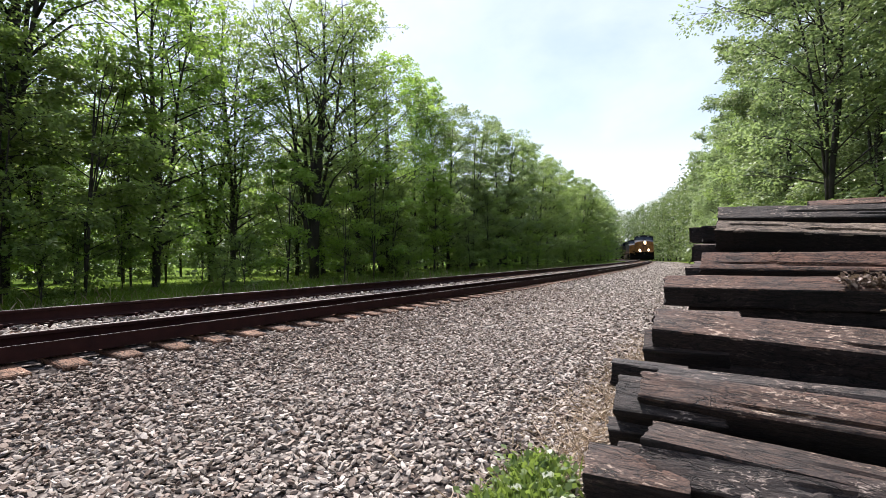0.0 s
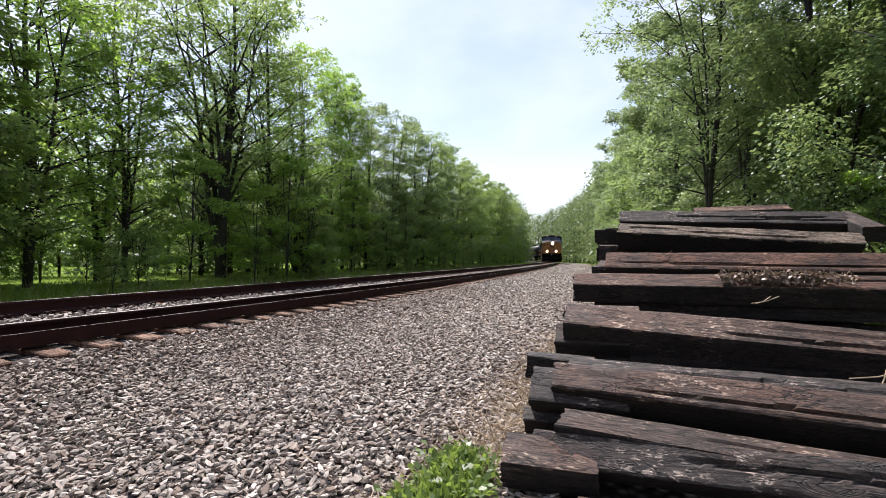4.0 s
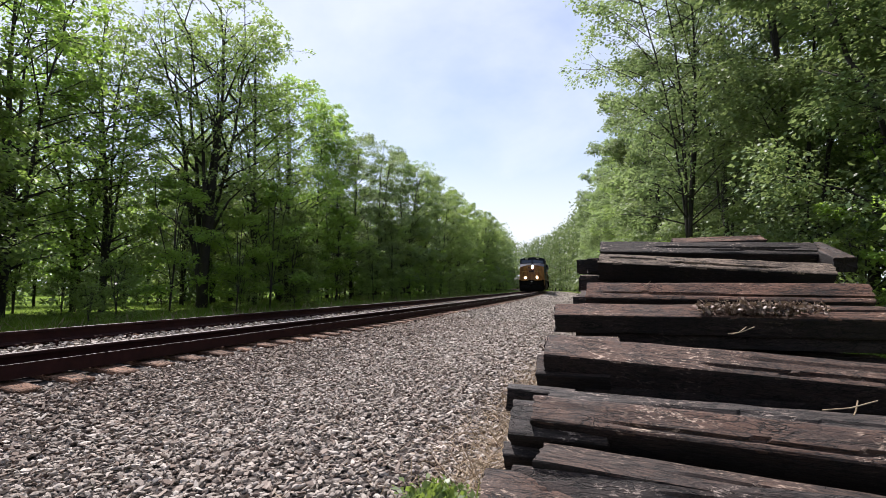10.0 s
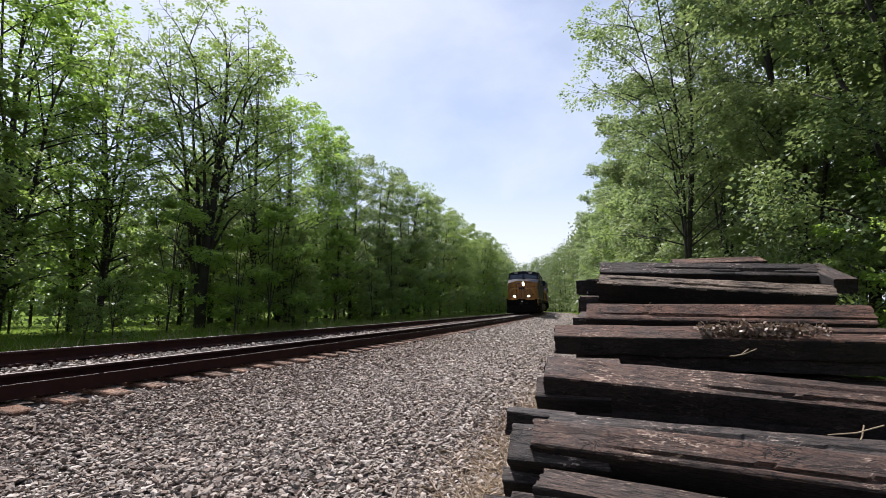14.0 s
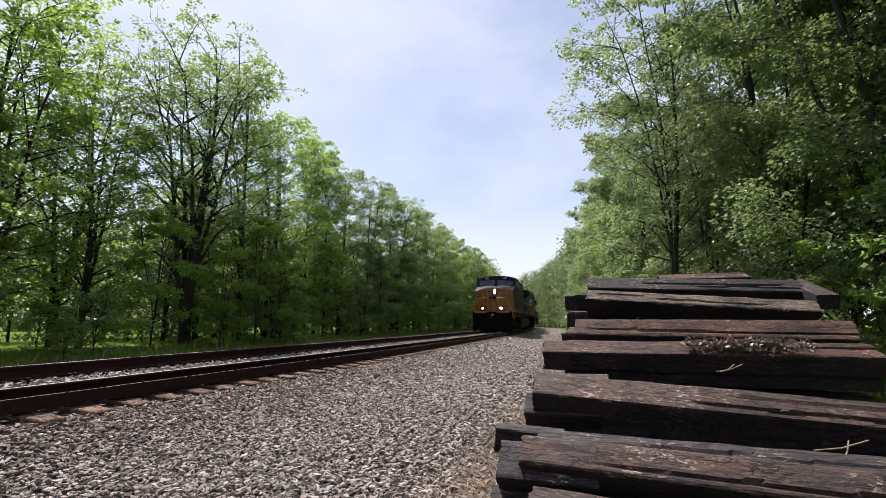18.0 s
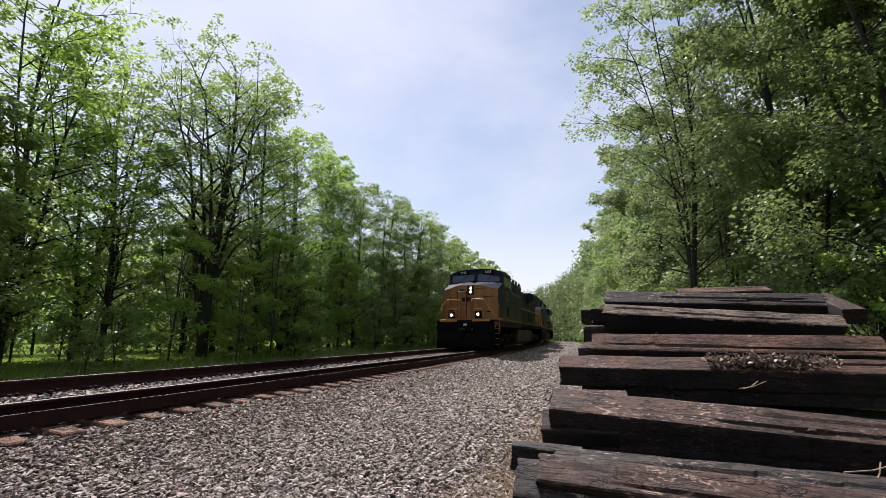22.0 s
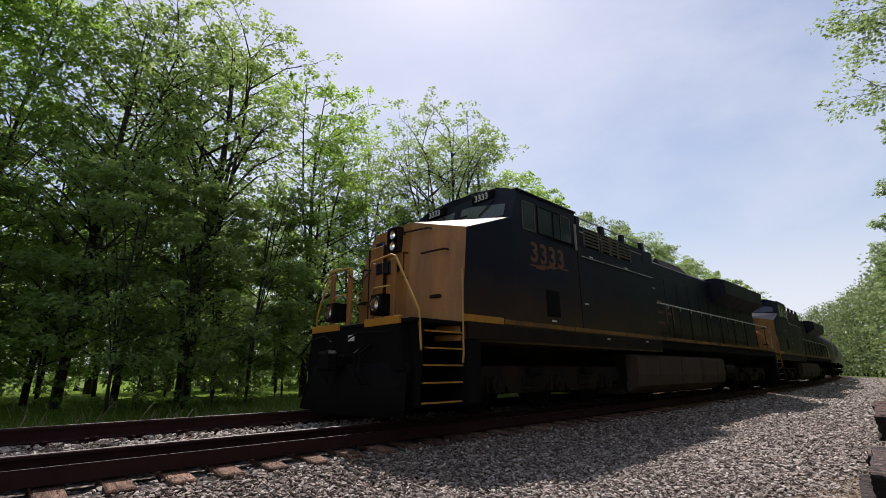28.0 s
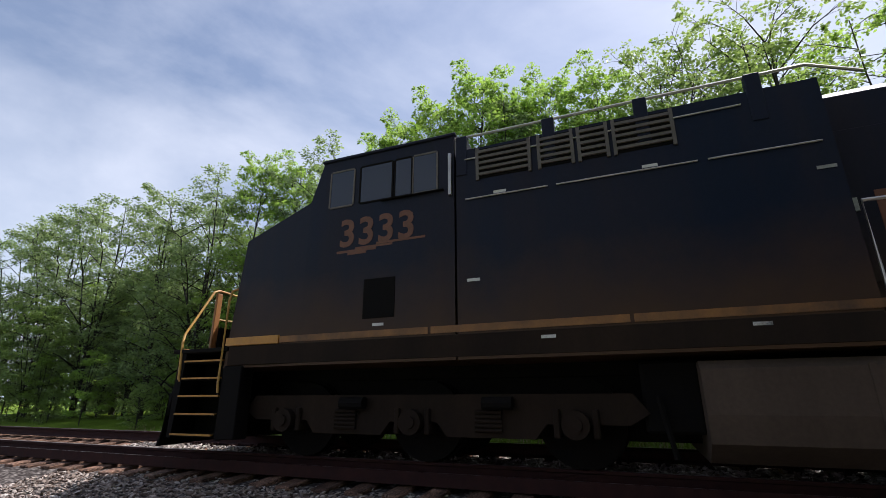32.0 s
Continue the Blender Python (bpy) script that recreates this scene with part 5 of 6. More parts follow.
def build_loco(lead=True):
    W = 1.55
    lo = thing("locomotive", "dark blue freight locomotive with a dirty yellow nose and lit headlights" if lead else "second dark blue freight locomotive coupled behind", "locomotive", "train on the track")
    # nose: a flat middle, cheeks swept back to the sides, a hipped top
    def swept(x):
        return -0.42 * min(1.0, (1.5 - min(abs(x), 1.5)) / 0.95)

    def rake(x, z):
        return -1.53 + 0.13 * (z - 1.6) / 1.5 + swept(x)
    nose_a = [(-1.50, 1.20), (-1.50, 3.13), (-0.55, 3.34), (0.55, 3.34), (1.50, 3.13), (1.50, 1.20), (0.55, 1.20), (-0.55, 1.20)]
    nose_b = [(-W, 1.20), (-W, 3.57), (-0.55, 3.69), (0.55, 3.69), (W, 3.57), (W, 1.20), (0.55, 1.20), (-0.55, 1.20)]
    bm = hull(bmesh.new(), [(rake, nose_a), (-0.20, nose_b), (0.03, [(x, min(z, 3.60)) for x, z in nose_b])], False)
    nose = part("nose", bm, M_BLUE, lo, "dark blue side walls of the nose")
    for outer in ([(-1.50, 1.20), (-1.50, 3.13), (-0.55, 3.34), (-0.55, 1.20)], [(-0.55, 1.20), (-0.55, 3.34), (0.55, 3.34), (0.55, 1.20)], [(0.55, 1.20), (0.55, 3.34), (1.50, 3.13), (1.50, 1.20)]):
        face = bmesh.new()
        a = [face.verts.new((x, rake(x, z) + 0.03, z)) for x, z in outer]
        b = [face.verts.new((x, rake(x, z), z)) for x, z in outer]
        face.faces.new(b)
        face.faces.new(a[::-1])
        for k in range(4):
            face.faces.new((a[k], a[(k + 1) % 4], b[(k + 1) % 4], b[k]))
        part("nose_face", face, M_YELLOW, nose, "dirty yellow nose panel with rust streaks")
    # nose door, headlight box, window, emblem, grab irons
    part("nose_door", B((-0.53, -0.10, -1.955, -1.915, 1.66, 3.02), bev=0.01), M_YELLOW, nose, "yellow nose door")
    part("door_window", B((-0.46, -0.22, -1.89, -1.83, 2.86, 3.14), bev=0.02), M_GLASS, nose)
    for x in (-0.545, -0.085):
        part("door_hinge", B((x - 0.018, x + 0.018, -1.965, -1.91, 1.66, 3.02), bev=0.004), M_RUST, nose, "rusty hinge strip of the nose door")
    hb = part("headlight_box", B((-0.02, 0.0, -1.945, -1.81, 2.84, 3.30), (0.28, 0.30, -1.945, -1.81, 2.84, 3.30), (0.0, 0.28, -1.945, -1.81, 2.84, 2.86), (0.0, 0.28, -1.945, -1.81, 3.28, 3.30), (0.0, 0.28, -1.86, -1.81, 2.86, 3.28)), M_GREY_DIRT, nose, "grimy box round two headlights")
    for z in (2.96, 3.17):
        sealed_lamp(hb, "headlight", 0.14, -1.935, z, 0.088, lead)
    # the maker's emblem becomes plain dark shapes
    for x0, x1, z0, z1 in ((-0.30, -0.14, 2.47, 2.68), (-0.10, 0.06, 2.47, 2.68), (0.10, 0.28, 2.47, 2.68)):
        part("emblem_bar", B((x0, x1, -1.976, -1.87, z0, z1), bev=0.004), M_BLUE, nose)
    for pts in ([(0.45, -1.47, 3.12), (0.45, -1.53, 3.14), (0.95, -1.53, 3.16), (0.95, -1.46, 3.16)], [(0.85, -1.49, 2.72), (0.85, -1.57, 2.70), (1.25, -1.57, 2.74), (1.25, -1.48, 2.74)],
                [(0.55, -1.49, 2.3), (0.55, -1.58, 2.3), (0.55, -1.58, 2.75), (0.55, -1.49, 2.75)], [(-1.25, -1.49, 2.72), (-1.25, -1.57, 2.72), (-0.85, -1.57, 2.68), (-0.85, -1.49, 2.68)]):
        part("grab_iron", T([(x, y + swept(x), z) for x, y, z in pts], 0.017, 6), M_RUST, nose, "rusty grab iron")
    for box in ((-1.1, -0.8, -1.84, -1.66, 2.02, 2.05), (0.95, 1.15, -1.76, -1.66, 1.92, 1.97)):
        part("nose_step", B(box, bev=0.006), M_RUST, nose)
    part("side_plate", B((W - 0.09, W - 0.06, -1.36, -1.22, 3.08, 3.16)), M_WHITE, nose)
    part("top_rail", T([(-1.0, -0.95, 3.52), (-1.0, -0.75, 3.62), (0.9, -0.75, 3.62), (0.9, -0.95, 3.52)], 0.014, 6), M_BLACK, nose)
    part("horn_mount", B((0.0, 0.18, -0.9, -0.75, 3.55, 3.66), (-0.15, 0.3, -0.86, -0.8, 3.63, 3.67)), M_BLACK, nose)

    # cab: side walls, raked front, domed roof
    cab_f = [(-W, 3.57), (-W, 4.19), (-1.1, 4.36), (-0.4, 4.43), (0.4, 4.43), (1.1, 4.36), (W, 4.19), (W, 3.57)]
    cab_r = [(-W, 1.20), (-W, 4.19), (-1.1, 4.36), (-0.4, 4.43), (0.4, 4.43), (1.1, 4.36), (W, 4.19), (W, 1.20)]
    bm = hull(bmesh.new(), [(lambda x, z: -0.20 + 0.20 * min(1.0, (z - 3.57) / 0.62), cab_f), (0.03, cab_f)])
    hull(bm, [(0.03, cab_r), (2.09, cab_r)])
    cab = part("cab", bm, M_BLUE, lo, "dark blue crew cab")
    for sx in (-1, 1):
        part("roof_edge", B((sx * W - 0.04, sx * W + 0.03, -0.03, 2.12, 4.17, 4.215), bev=0.01), M_BLUE, cab)
    for x0, x1 in ((-1.35, -0.10), (0.10, 1.35)):
        bm = bmesh.new()
        lo_z, hi_z = 3.66, 4.12
        yy = lambda z: -0.20 + 0.20 * (z - 3.57) / 0.62 - 0.012
        vs = [bm.verts.new((x, yy(z) - d, z)) for d in (0.0, 0.012) for x, z in ((x0, lo_z), (x1, lo_z), (x1, hi_z - (0.06 if abs(x1) > 1 else 0)), (x0, hi_z - (0.06 if abs(x0) > 1 else 0)))]
        bm.faces.new(vs[4:])
        for k in range(4):
            bm.faces.new((vs[k], vs[(k + 1) % 4], vs[4 + (k + 1) % 4], vs[4 + k]))
        ws = part("windshield", bm, M_WINDSHIELD, cab, "dark windshield pane")
        part("wiper", T([((x0 + x1) / 2 + 0.3, yy(4.08) - 0.03, 4.08), ((x0 + x1) / 2 - 0.05, yy(3.8) - 0.03, 3.80)], 0.010, 5), M_BLACK, ws)
    for x0, x1 in ((-1.02, -0.42), (0.42, 1.02)):
        nb = part("number_board", B((x0, x1, -0.075, 0.0, 4.14, 4.34), bev=0.012), M_BLACK, cab, "black number board")
        if lead:
            text_part("number", "3333", 0.19, Matrix(((1, 0, 0, x0 + 0.08), (0, 0, -1, -0.078), (0, 1, 0, 4.172), (0, 0, 0, 1))), M_WHITE, nb, "white numerals", 0.003)
    part("roof_antenna", B((-0.25, 0.25, 0.5, 1.3, 4.43, 4.50), bev=0.03), M_BLUE, cab)
    # side windows in pale frames
    for sx in (-1, 1):
        for k, (y0, y1) in enumerate(((0.15, 0.53), (0.66, 1.16), (1.22, 1.46), (1.50, 1.84))):
            x = sx * W
            fr = part("window_frame", B((x - 0.012, x + 0.012, y0 - 0.025, y0, 3.42, 3.98), (x - 0.012, x + 0.012, y1, y1 + 0.025, 3.42, 3.98), (x - 0.012, x + 0.012, y0, y1, 3.40, 3.425), (x - 0.012, x + 0.012, y0, y1, 3.975, 4.0)), M_LOUVER if k in (0, 3) else M_BLACK, cab)
            part("pane", B((x - 0.008, x + 0.006, y0, y1, 3.425, 3.975)), M_GLASS, fr)
        part("window_ledge", B((sx * W - 0.02, sx * W + 0.05, 1.0, 1.95, 3.385, 3.40), bev=0.004), M_BLACK, cab)
        part("vent_door", B((sx * W - 0.01, sx * W + 0.008, 0.79, 1.26, 1.76, 2.29), bev=0.004), M_BLACK, cab, "dark recessed vent door")
    part("mirror", B((W, W + 0.04, 2.02, 2.06, 3.3, 3.9)), M_PIPE, cab)
    mside = lambda y, z, x=W + 0.003: Matrix(((0, 0, 1, x), (1, 0, 0, y), (0, 1, 0, z), (0, 0, 0, 1)))
    if lead:
        text_part("number", "3333", 0.56, mside(0.34, 2.80), M_ORANGE, cab, "faded yellow road number", 0.003)
    for u0, u1, z0, z1 in ((0.32, 0.95, 2.70, 2.735), (0.62, 1.2, 2.735, 2.765), (0.95, 1.68, 2.77, 2.80), (0.5, 0.8, 2.665, 2.70)):
        part("underline_bar", B((W, W + 0.004, u0, u1, z0, z1)), M_ORANGE, cab, "faded yellow flash under the number")
    # lower body skirt with a brown grimy tone, and the stripe along it
    part("side_skirt", B((-W - 0.006, W + 0.006, -1.45, 6.1, 1.23, 1.50), bev=0.01), M_GREY_DIRT, lo, "brown grimy side skirt")
    part("stripe", B((-W - 0.012, W + 0.012, -1.52, -0.55, 1.51, 1.625), bev=0.004), M_STRIPE, lo, "bright yellow reflective stripe")
    k = -0.55
    while k < 18.0:
        e = min(k + 2.3, 18.2)
        part("stripe", B((-W - 0.010, W + 0.010, k + 0.02, e - 0.02, 1.52, 1.605)), M_BAND, lo, "dirty yellow stripe")
        k = e
    # equipment cabinet behind the cab
    part("cabinet", hull(bmesh.new(), [(y, [(-W, 1.2), (-W, 3.92), (-1.2, 4.04), (1.2, 4.04), (W, 3.92), (W, 1.2)]) for y in (2.12, 6.1)]), M_BLUE, lo, "dark blue equipment cabinet")
    for sx in (-1, 1):
        for y0, y1 in ((2.42, 3.10), (3.22, 3.62), (3.70, 4.02), (4.10, 4.72)):
            x = sx * W
            lv = part("louver", B((x - 0.01, x + 0.006, y0, y1, 3.46, 3.88)), M_BLACK, lo, "dusty louvered vent")
            for z in (3.50, 3.58, 3.66, 3.74, 3.82):
                part("slat", B((x, x + 0.03, y0 + 0.02, y1 - 0.02, z, z + 0.035)), M_LOUVER, lv)
            for y in (y0, y1):
                part("louver_edge", B((x, x + 0.025, y - 0.02, y + 0.02, 3.44, 3.90)), M_LOUVER, lv)
        part("roof_conduit", T([(sx * (W - 0.05), 2.1, 4.14), (sx * (W - 0.05), 6.05, 4.13), (sx * (W - 0.05), 6.5, 3.92)], 0.018, 6), M_PIPE if sx > 0 else M_BLUE, lo)
        for y in (2.2, 3.35, 4.42, 5.55):
            part("conduit_post", B((sx * W - 0.09, sx * W + 0.012, y - 0.075, y + 0.075, 3.55, 4.13), bev=0.008), M_BLUE, lo)
        for z, ys in ((3.77, ((2.25, 3.3), (3.5, 4.35), (4.6, 5.4))), (3.20, ((2.25, 3.3), (3.4, 4.9), (5.0, 6.0)))):
            for y0, y1 in ys:
                part("side_pipe", T([(sx * (W + 0.015), y0, z), (sx * (W + 0.015), y1, z)], 0.010, 6), M_PIPE, lo)
        for y, z in ((2.62, 3.225), (4.35, 3.225), (5.9, 2.9), (2.25, 2.12), (0.95, 1.66), (3.1, 1.40), (5.1, 1.42)):
            part("data_plate", B((sx * W - 0.004, sx * (W + 0.006) if sx > 0 else sx * W + 0.004, y, y + 0.16, z, z + 0.035)), M_WHITE if y != 5.9 else M_PIPE, lo)
    # long hood
    HW = 0.98
    part("hood", hull(bmesh.new(), [(y, [(-HW, 1.5), (-HW, 3.98), (-0.7, 4.18), (0.7, 4.18), (HW, 3.98), (HW, 1.5)]) for y in (6.1, 18.0)]), M_BLUE, lo, "narrow dark blue engine hood")
    part("exhaust_housing", hull(bmesh.new(), [(y, [(-0.9, 4.0), (-0.7, h), (0.7, h), (0.9, 4.0)]) for y, h in ((8.2, 4.12), (8.5, 4.33), (10.6, 4.33), (10.9, 4.12))]), M_BLACK, lo)
    part("radiator_wing", hull(bmesh.new(), [(y, [(-1.0, 3.2), (-1.52, 3.5), (-1.52, 4.02), (-1.2, 4.12), (1.2, 4.12), (1.52, 4.02), (1.52, 3.5), (1.0, 3.2)]) for y in (12.6, 17.7)]), M_BLUE, lo, "wide radiator section")
    for sx in (-1, 1):
        for j in range(11):
            y0 = 6.25 + j * 0.98
            dr = part("hood_door", B((sx * HW - 0.012, sx * HW + 0.012, y0, y0 + 0.92, 1.85, 3.55), bev=0.006), M_BLUE, lo)
            part("latch", B((sx * HW - 0.02, sx * HW + 0.03, y0 + 0.06, y0 + 0.10, 2.6, 2.75)), M_PIPE, dr)
        for u0, u1, z0, z1 in ((6.5, 7.1, 2.72, 2.82), (6.5, 6.62, 2.15, 2.72), (6.5, 7.1, 2.08, 2.18), (7.3, 7.9, 2.72, 2.82), (7.3, 7.9, 2.40, 2.50), (7.3, 7.9, 2.08, 2.18), (8.1, 8.2, 2.1, 2.8), (8.6, 8.7, 2.1, 2.8), (8.2, 8.6, 2.40, 2.50)):
            part("emblem_bar", B((sx * HW - 0.016, sx * HW + 0.016, u0, u1, z0, z1), bev=0.01), M_ORANGE, lo, "faded yellow emblem shape")
        part("handrail", T([(sx * 1.46, 6.2, 1.5), (sx * 1.46, 6.2, 2.56), (sx * 1.46, 17.9, 2.56), (sx * 1.46, 18.4, 2.2), (sx * 1.46, 18.4, 1.5)], 0.018, 6), M_PIPE if sx > 0 else M_RAILY, lo)
        for j in range(8):
            part("stanchion", T([(sx * 1.46, 7.3 + j * 1.45, 1.5), (sx * 1.46, 7.3 + j * 1.45, 2.56)], 0.016, 6), M_GREY_DIRT, lo)
    # frame, walkway, fuel tank
    part("frame", B((-1.52, 1.52, 6.1, 18.4, 1.30, 1.50), (-0.6, 0.6, -2.6, 18.4, 0.85, 1.45), (-1.52, 1.52, 18.2, 18.5, 0.5, 1.5), bev=0.01), M_BLACK, lo, "dark underframe")
    part("front_deck", B((-1.52, 1.52, -2.62, -1.5, 1.44, 1.50), bev=0.008), M_BLACK, lo)
    tank = [(-1.10, 0.16), (-1.45, 0.36), (-1.50, 0.62), (-1.50, 1.04), (-1.42, 1.12), (1.42, 1.12), (1.50, 1.04), (1.50, 0.62), (1.45, 0.36), (1.10, 0.16)]
    ft = part("fuel_tank", hull(bmesh.new(), [(4.6, tank), (11.2, tank)]), M_TANK, lo, "brown-grey dusty fuel tank")
    for y in (5.9, 7.4, 9.0, 10.4):
        part("tank_band", B((-1.51, 1.51, y, y + 0.05, 0.45, 1.06)), M_TANK, ft)
    part("air_reservoir", T([(1.30, 11.4, 0.75), (1.30, 12.4, 0.75)], 0.2, 14), M_GREY_DIRT, lo)
    # front steps, pilot, plow, coupler
    for sx in (-1, 1):
        sw = part("step_well", B((sx * 1.05 - 0.02, sx * 1.05 + 0.02, -2.45, -1.52, 0.22, 1.46), (min(sx * 1.05, sx * 1.5), max(sx * 1.05, sx * 1.5), -1.56, -1.50, 0.22, 1.46)), M_BLACK, lo, "dark step well")
        for y0, y1, z in ((-2.34, -1.56, 1.32), (-2.34, -1.56, 1.07), (-2.36, -1.56, 0.82), (-2.38, -1.58, 0.57), (-2.40, -1.60, 0.29)):
            st = part("step", B((min(sx * 1.08, sx * 1.5), max(sx * 1.08, sx * 1.5), y0, y1, z - 0.03, z)), M_BLACK, sw)
            part("step_edge", B((min(sx * 1.48, sx * 1.53), max(sx * 1.48, sx * 1.53), y0, y1, z - 0.014, z + 0.008)), M_STRIPE, st, "yellow step edge")
        part("step_side", prism(bmesh.new(), [(-2.34, 1.46), (-2.42, 0.24), (-2.50, 0.24), (-2.50, 1.46)], sx * 1.2, sx * 1.5), M_BLACK, sw)
        part("corner_panel", B((min(sx * 1.30, sx * 1.55), max(sx * 1.30, sx * 1.55), -1.50, -1.16, 0.24, 1.225), bev=0.012), M_BLACK, lo, "dark panel behind the steps")
        # one bent rail runs from the gate over the corner and down beside the steps
        part("corner_rail", T([(sx * 0.30, -2.50, 2.44), (sx * 0.33, -2.52, 2.53), (sx * 0.90, -2.53, 2.56), (sx * 1.00, -2.53, 2.52), (sx * 1.46, -2.50, 1.74), (sx * 1.51, -2.46, 1.60), (sx * 1.51, -2.42, 1.06), (sx * 1.46, -2.40, 1.00)], 0.020, 7), M_RAILY, lo, "bent yellow corner handrail")
        part("step_rail", T([(sx * 1.47, -1.50, 2.38), (sx * 1.53, -1.55, 2.34), (sx * 1.55, -1.57, 2.2), (sx * 1.55, -1.57, 1.0), (sx * 1.53, -1.57, 0.86)], 0.018, 7), M_RAILY, lo, "yellow step handrail")
        for x in (0.34, 0.92):
            part("gate_post", B((sx * x - 0.055, sx * x + 0.055, -2.52, -2.47, 1.5, 2.50), bev=0.008), M_YELLOW, lo, "flat yellow gate post")
        part("gate_bar", T([(sx * 0.34, -2.50, 2.08), (sx * 0.92, -2.50, 2.06)], 0.014, 6), M_RAILY, lo)
        dl = part("ditch_light", B((sx * 0.70 - 0.15, sx * 0.70 - 0.12, -2.66, -2.42, 1.62, 1.90), (sx * 0.70 + 0.12, sx * 0.70 + 0.15, -2.66, -2.42, 1.62, 1.90), (sx * 0.70 - 0.15, sx * 0.70 + 0.15, -2.66, -2.42, 1.60, 1.63), (sx * 0.70 - 0.15, sx * 0.70 + 0.15, -2.66, -2.42, 1.89, 1.92), (sx * 0.70 - 0.15, sx * 0.70 + 0.15, -2.45, -2.42, 1.62, 1.90)), M_BLACK, lo, "black ditch light housing")
        sealed_lamp(dl, "ditch_lamp", sx * 0.70, -2.62, 1.76, 0.100, lead)
        part("lamp_visor", ring(bmesh.new(), (sx * 0.70, 0, 1.76), 0.108, 0.135, -2.70, -2.60), M_GREY_DIRT, dl, "grimy lamp ring")
        part("deck_edge", B((min(sx * 0.40, sx * 1.30), max(sx * 0.40, sx * 1.30), -2.67, -2.62, 1.42, 1.54), bev=0.006), M_STRIPE, lo, "yellow deck edge")
    part("front_chain", T([(-0.34, -2.52, 2.40), (-0.15, -2.53, 2.28), (0.0, -2.53, 2.25), (0.15, -2.53, 2.28), (0.34, -2.52, 2.40)], 0.010, 6), M_GREY_DIRT, lo)
    part("pilot", hull(bmesh.new(), [(-2.66, [(-1.42, 0.75), (-1.30, 1.42), (1.30, 1.42), (1.42, 0.75)]), (-2.50, [(-1.42, 0.75), (-1.30, 1.44), (1.30, 1.44), (1.42, 0.75)])]), M_BLACK, lo, "black pilot plate")
    bm = bmesh.new()
    rows = []
    for j in range(9):
        x = -1.46 + 2.92 * j / 8
        bow = 0.34 * (1 - abs(x) / 1.46)
        rows.append([bm.verts.new((x, -2.62 - bow * 0.5, 0.86)), bm.verts.new((x, -2.60 - bow, 0.50)), bm.verts.new((x, -2.74 - bow, 0.11)), bm.verts.new((x, -2.68 - bow, 0.11)), bm.verts.new((x, -2.54 - bow * 0.5, 0.86))])
    for ra, rb in zip(rows, rows[1:]):
        for k in range(5):
            bm.faces.new((ra[k], ra[(k + 1) % 5], rb[(k + 1) % 5], rb[k]))
    bm.faces.new(rows[0])
    bm.faces.new(rows[-1][::-1])
    part("snow_plow", bm, M_BLACK, lo, "black curved snow plow", True)
    cp = part("coupler", B((-0.12, 0.12, -2.98, -2.5, 0.78, 1.02), (-0.19, 0.14, -3.18, -2.94, 0.74, 1.06), bev=0.05), M_BLACK, lo, "dark steel knuckle coupler")
    for x in (-0.5, 0.45, 0.6):
        part("air_hose", T([(x, -2.66, 1.15), (x, -2.86, 1.0), (x + 0.06, -2.9, 0.7), (x + 0.16, -2.84, 0.55)], 0.026, 7), M_BLACK, lo)
    part("uncoupling_lever", T([(0.2, -2.9, 1.2), (0.5, -2.85, 1.32), (1.2, -2.72, 1.30), (1.45, -2.72, 1.12), (1.45, -2.86, 0.98)], 0.014, 6), M_BLACK, lo)
    part("uncoupling_lever", T([(-0.2, -2.9, 1.2), (-0.5, -2.85, 1.32), (-1.2, -2.72, 1.30), (-1.45, -2.72, 1.12), (-1.45, -2.86, 0.98)], 0.014, 6), M_BLACK, lo)
    part("pilot_plate", B((-0.05, 0.12, -2.675, -2.66, 1.22, 1.32)), M_WHITE, lo)
    wheels = []
    for ys in ((-0.52, 1.40, 3.36), (12.7, 14.6, 16.5)):
        truck(lo, ys, 0.50)
        for y in ys:
            wheels.append(wheelset(lo, y, 0.50))
    part("traction_gear", B((-0.62, 0.62, -1.4, 4.7, 0.30, 1.05), (-1.2, 1.2, 4.05, 4.62, 0.42, 1.15), bev=0.03), M_BLACK, lo, "dark motors and gear between the wheels")
    part("traction_gear", B((-0.62, 0.62, 11.6, 17.6, 0.30, 1.05), bev=0.03), M_BLACK, lo)
    part("sand_pipe", T([(1.3, 4.2, 0.8), (1.3, 4.3, 0.2)], 0.03, 6), M_BLACK, lo)
    return lo, wheels


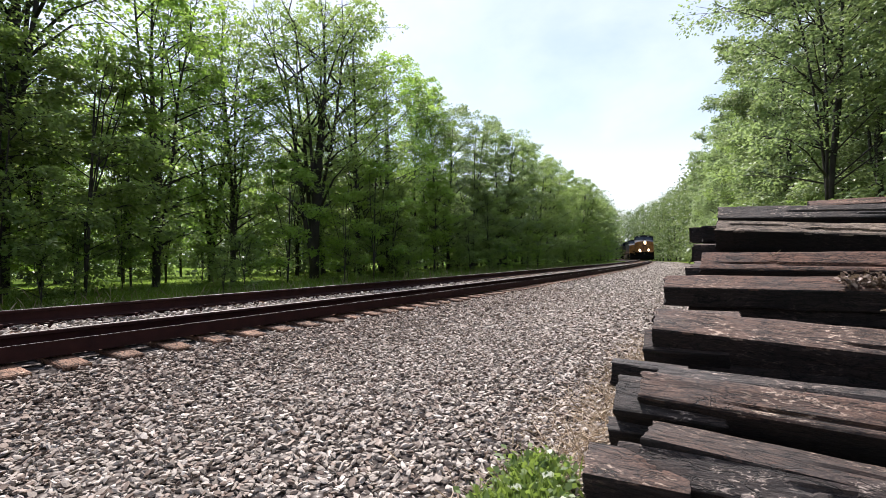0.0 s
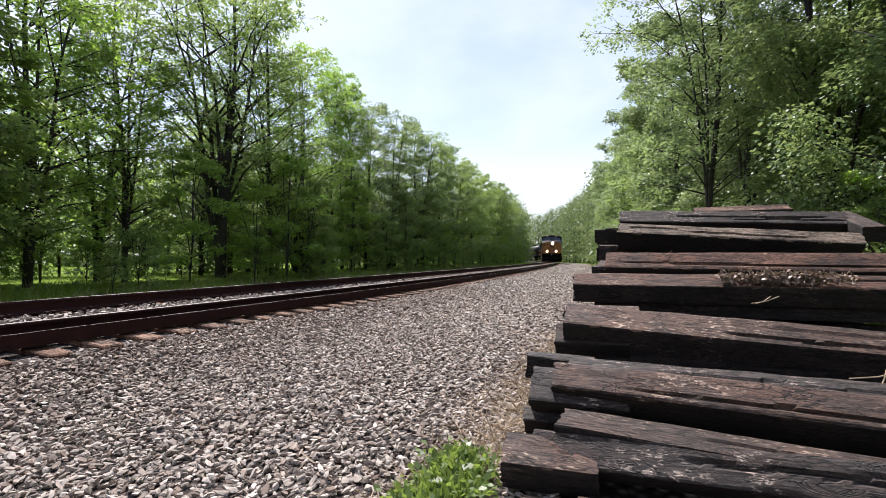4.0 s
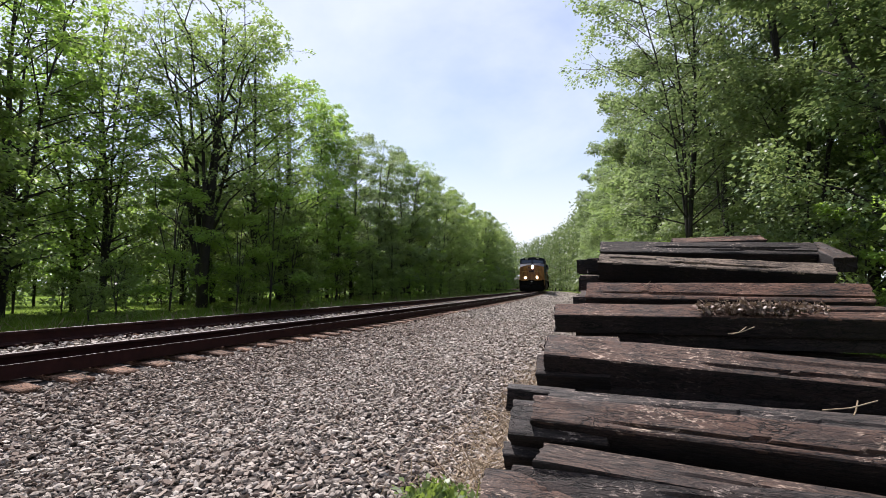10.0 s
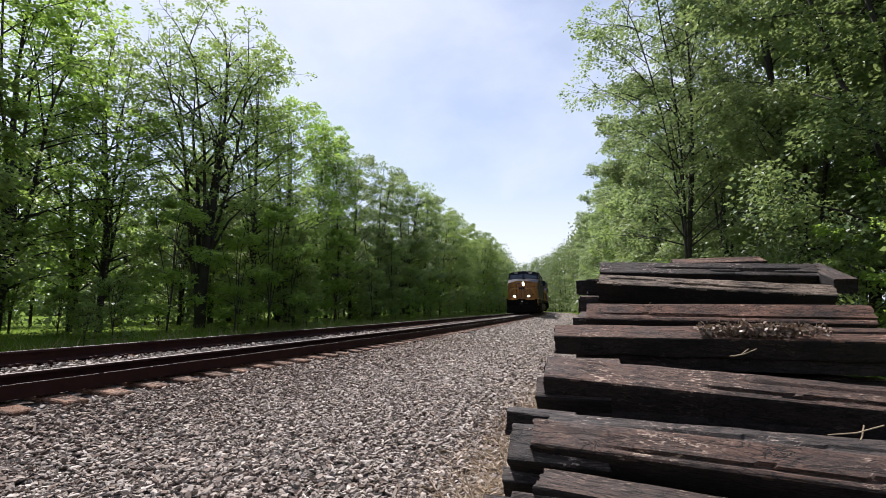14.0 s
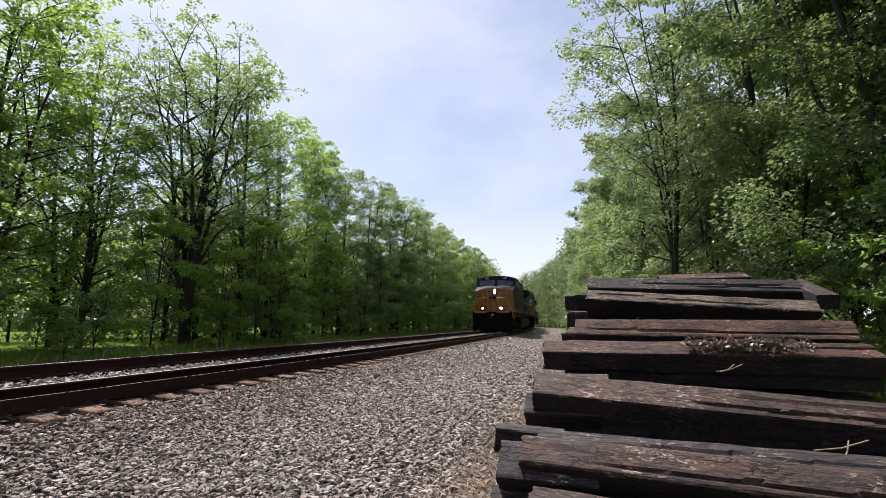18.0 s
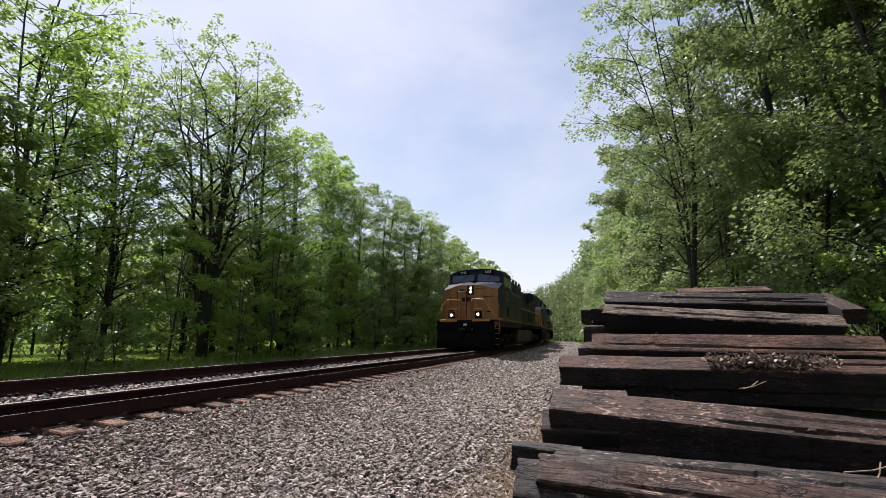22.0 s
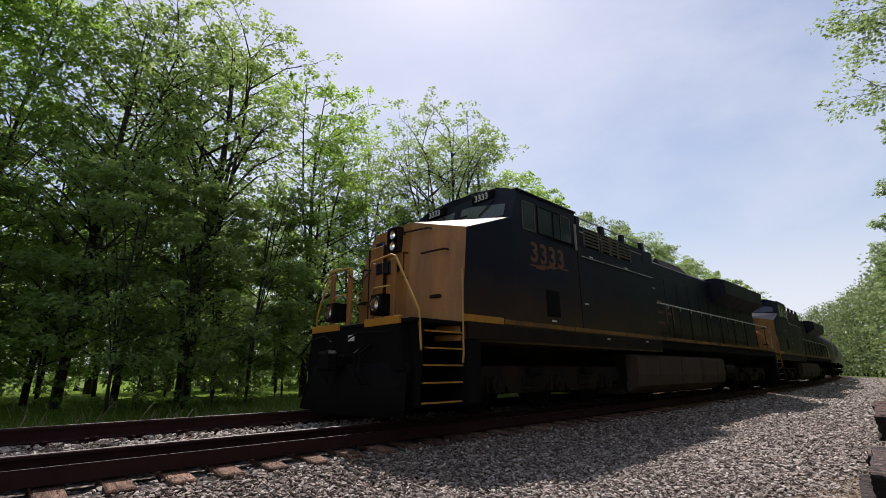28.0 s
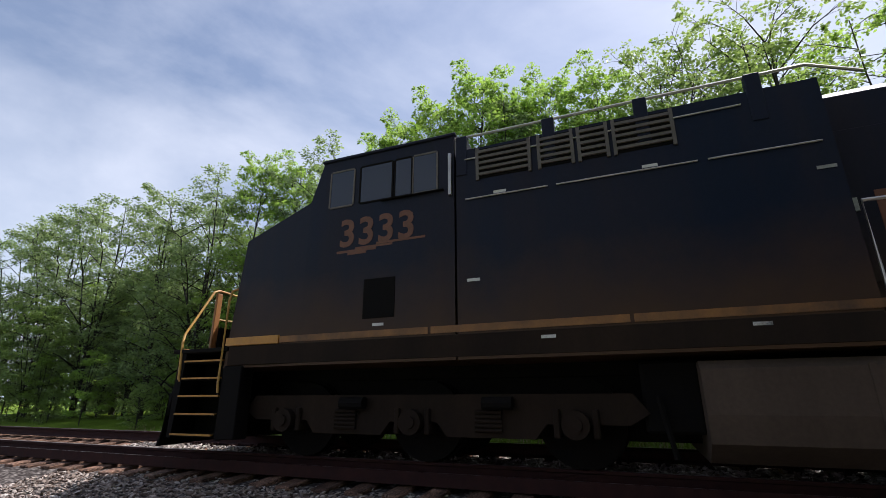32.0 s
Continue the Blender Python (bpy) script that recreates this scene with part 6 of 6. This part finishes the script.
def build_tank_car(tank_mat, label):
    tc = thing("tank_car", label, "rail car", "train on the track")
    bm = bmesh.new()
    rows = []
    for y, r in ((0.0, 0.3), (0.1, 0.85), (0.35, 1.25), (0.8, 1.45), (14.4, 1.45), (14.85, 1.25), (15.1, 0.85), (15.2, 0.3)):
        rows.append([bm.verts.new((r * math.cos(a * math.pi / 14), y, 2.62 + r * math.sin(a * math.pi / 14))) for a in range(28)])
    for a, b in zip(rows, rows[1:]):
        for k in range(28):
            bm.faces.new((a[k], a[(k + 1) % 28], b[(k + 1) % 28], b[k]))
    bm.faces.new(rows[0])
    bm.faces.new(rows[-1][::-1])
    part("tank", bm, tank_mat, tc, "", True)
    part("sill", B((-0.35, 0.35, -0.5, 15.7, 0.85, 1.2), (-1.4, 1.4, 0.9, 1.5, 1.0, 1.4), (-1.4, 1.4, 13.7, 14.3, 1.0, 1.4), bev=0.01), M_BLACK, tc)
    part("dome", B((-0.5, 0.5, 7.1, 8.1, 4.0, 4.35), bev=0.06), M_BLACK, tc)
    part("walkway", B((-0.9, 0.9, 6.4, 8.8, 4.02, 4.06)), M_BLACK, tc)
    for sx in (-1, 1):
        part("ladder", T([(sx * 1.5, 7.4, 1.2), (sx * 1.5, 7.4, 4.0)], 0.02, 6), M_PIPE, tc)
        part("ladder", T([(sx * 1.5, 7.85, 1.2), (sx * 1.5, 7.85, 4.0)], 0.02, 6), M_PIPE, tc)
        part("side_rail", T([(sx * 1.5, 0.2, 1.9), (sx * 1.5, 15.0, 1.9)], 0.02, 6), M_RAILY, tc)
    part("coupler", B((-0.14, 0.14, -1.0, -0.4, 0.78, 1.05), (-0.14, 0.14, 15.6, 16.2, 0.78, 1.05), bev=0.03), M_RUST, tc)
    for ys in ((1.2, 3.0), (12.2, 14.0)):
        truck(tc, ys, 0.45, 0.98, "dark two-axle truck frame")
        for y in ys:
            wheelset(tc, y, 0.45)
    return tc


LOCO, LOCO_WHEELS = build_loco(True)
LOCO2, _ = build_loco(False)
CARS = [build_tank_car(M_BLACKTANK, "black tank car behind the locomotives")]
CARS.append(build_tank_car(M_GREYTANK, "pale grey tank car in the train"))
for _i in range(4):
    CARS.append(copy_thing(CARS[1 - _i % 2], pose(0, 0, 0)))

# y of the cab's front roof corner on the track
TRAIN_Y = [(0.0, 89.8), (4.0, 78.2), (8.0, 66.5), (11.0, 57.7), (14.0, 48.9), (16.5, 41.6), (19.0, 34.2), (21.0, 28.2), (24.5, 17.7), (26.5, 11.4), (27.5, 8.35), (28.5, 5.43), (29.5, 2.61), (30.5, -0.22), (31.0, -1.55), (31.5, -2.87), (32.0, -4.2)]


def ease(t):
    ts, ys = zip(*TRAIN_Y)
    return float(np.interp(t, ts, ys))


def motions():
    walk(LOCO, [(t, track_pose(y, 0.0)) for t, y in TRAIN_Y])
    walk(LOCO2, [(t, track_pose(y + 22.4, 0.0)) for t, y in TRAIN_Y])
    for k, c in enumerate(CARS):
        walk(c, [(t, track_pose(y + 42.6 + 17.0 * k, 0.0)) for t, y in TRAIN_Y])
    for w in LOCO_WHEELS:
        at = w.matrix_basis.translation.copy()
        walk(w, [(t, pose(*at, -math.degrees((ease(0) - ease(t)) / 0.50) * -1)) for t in np.arange(0, 32.01, 0.25)])


motions()
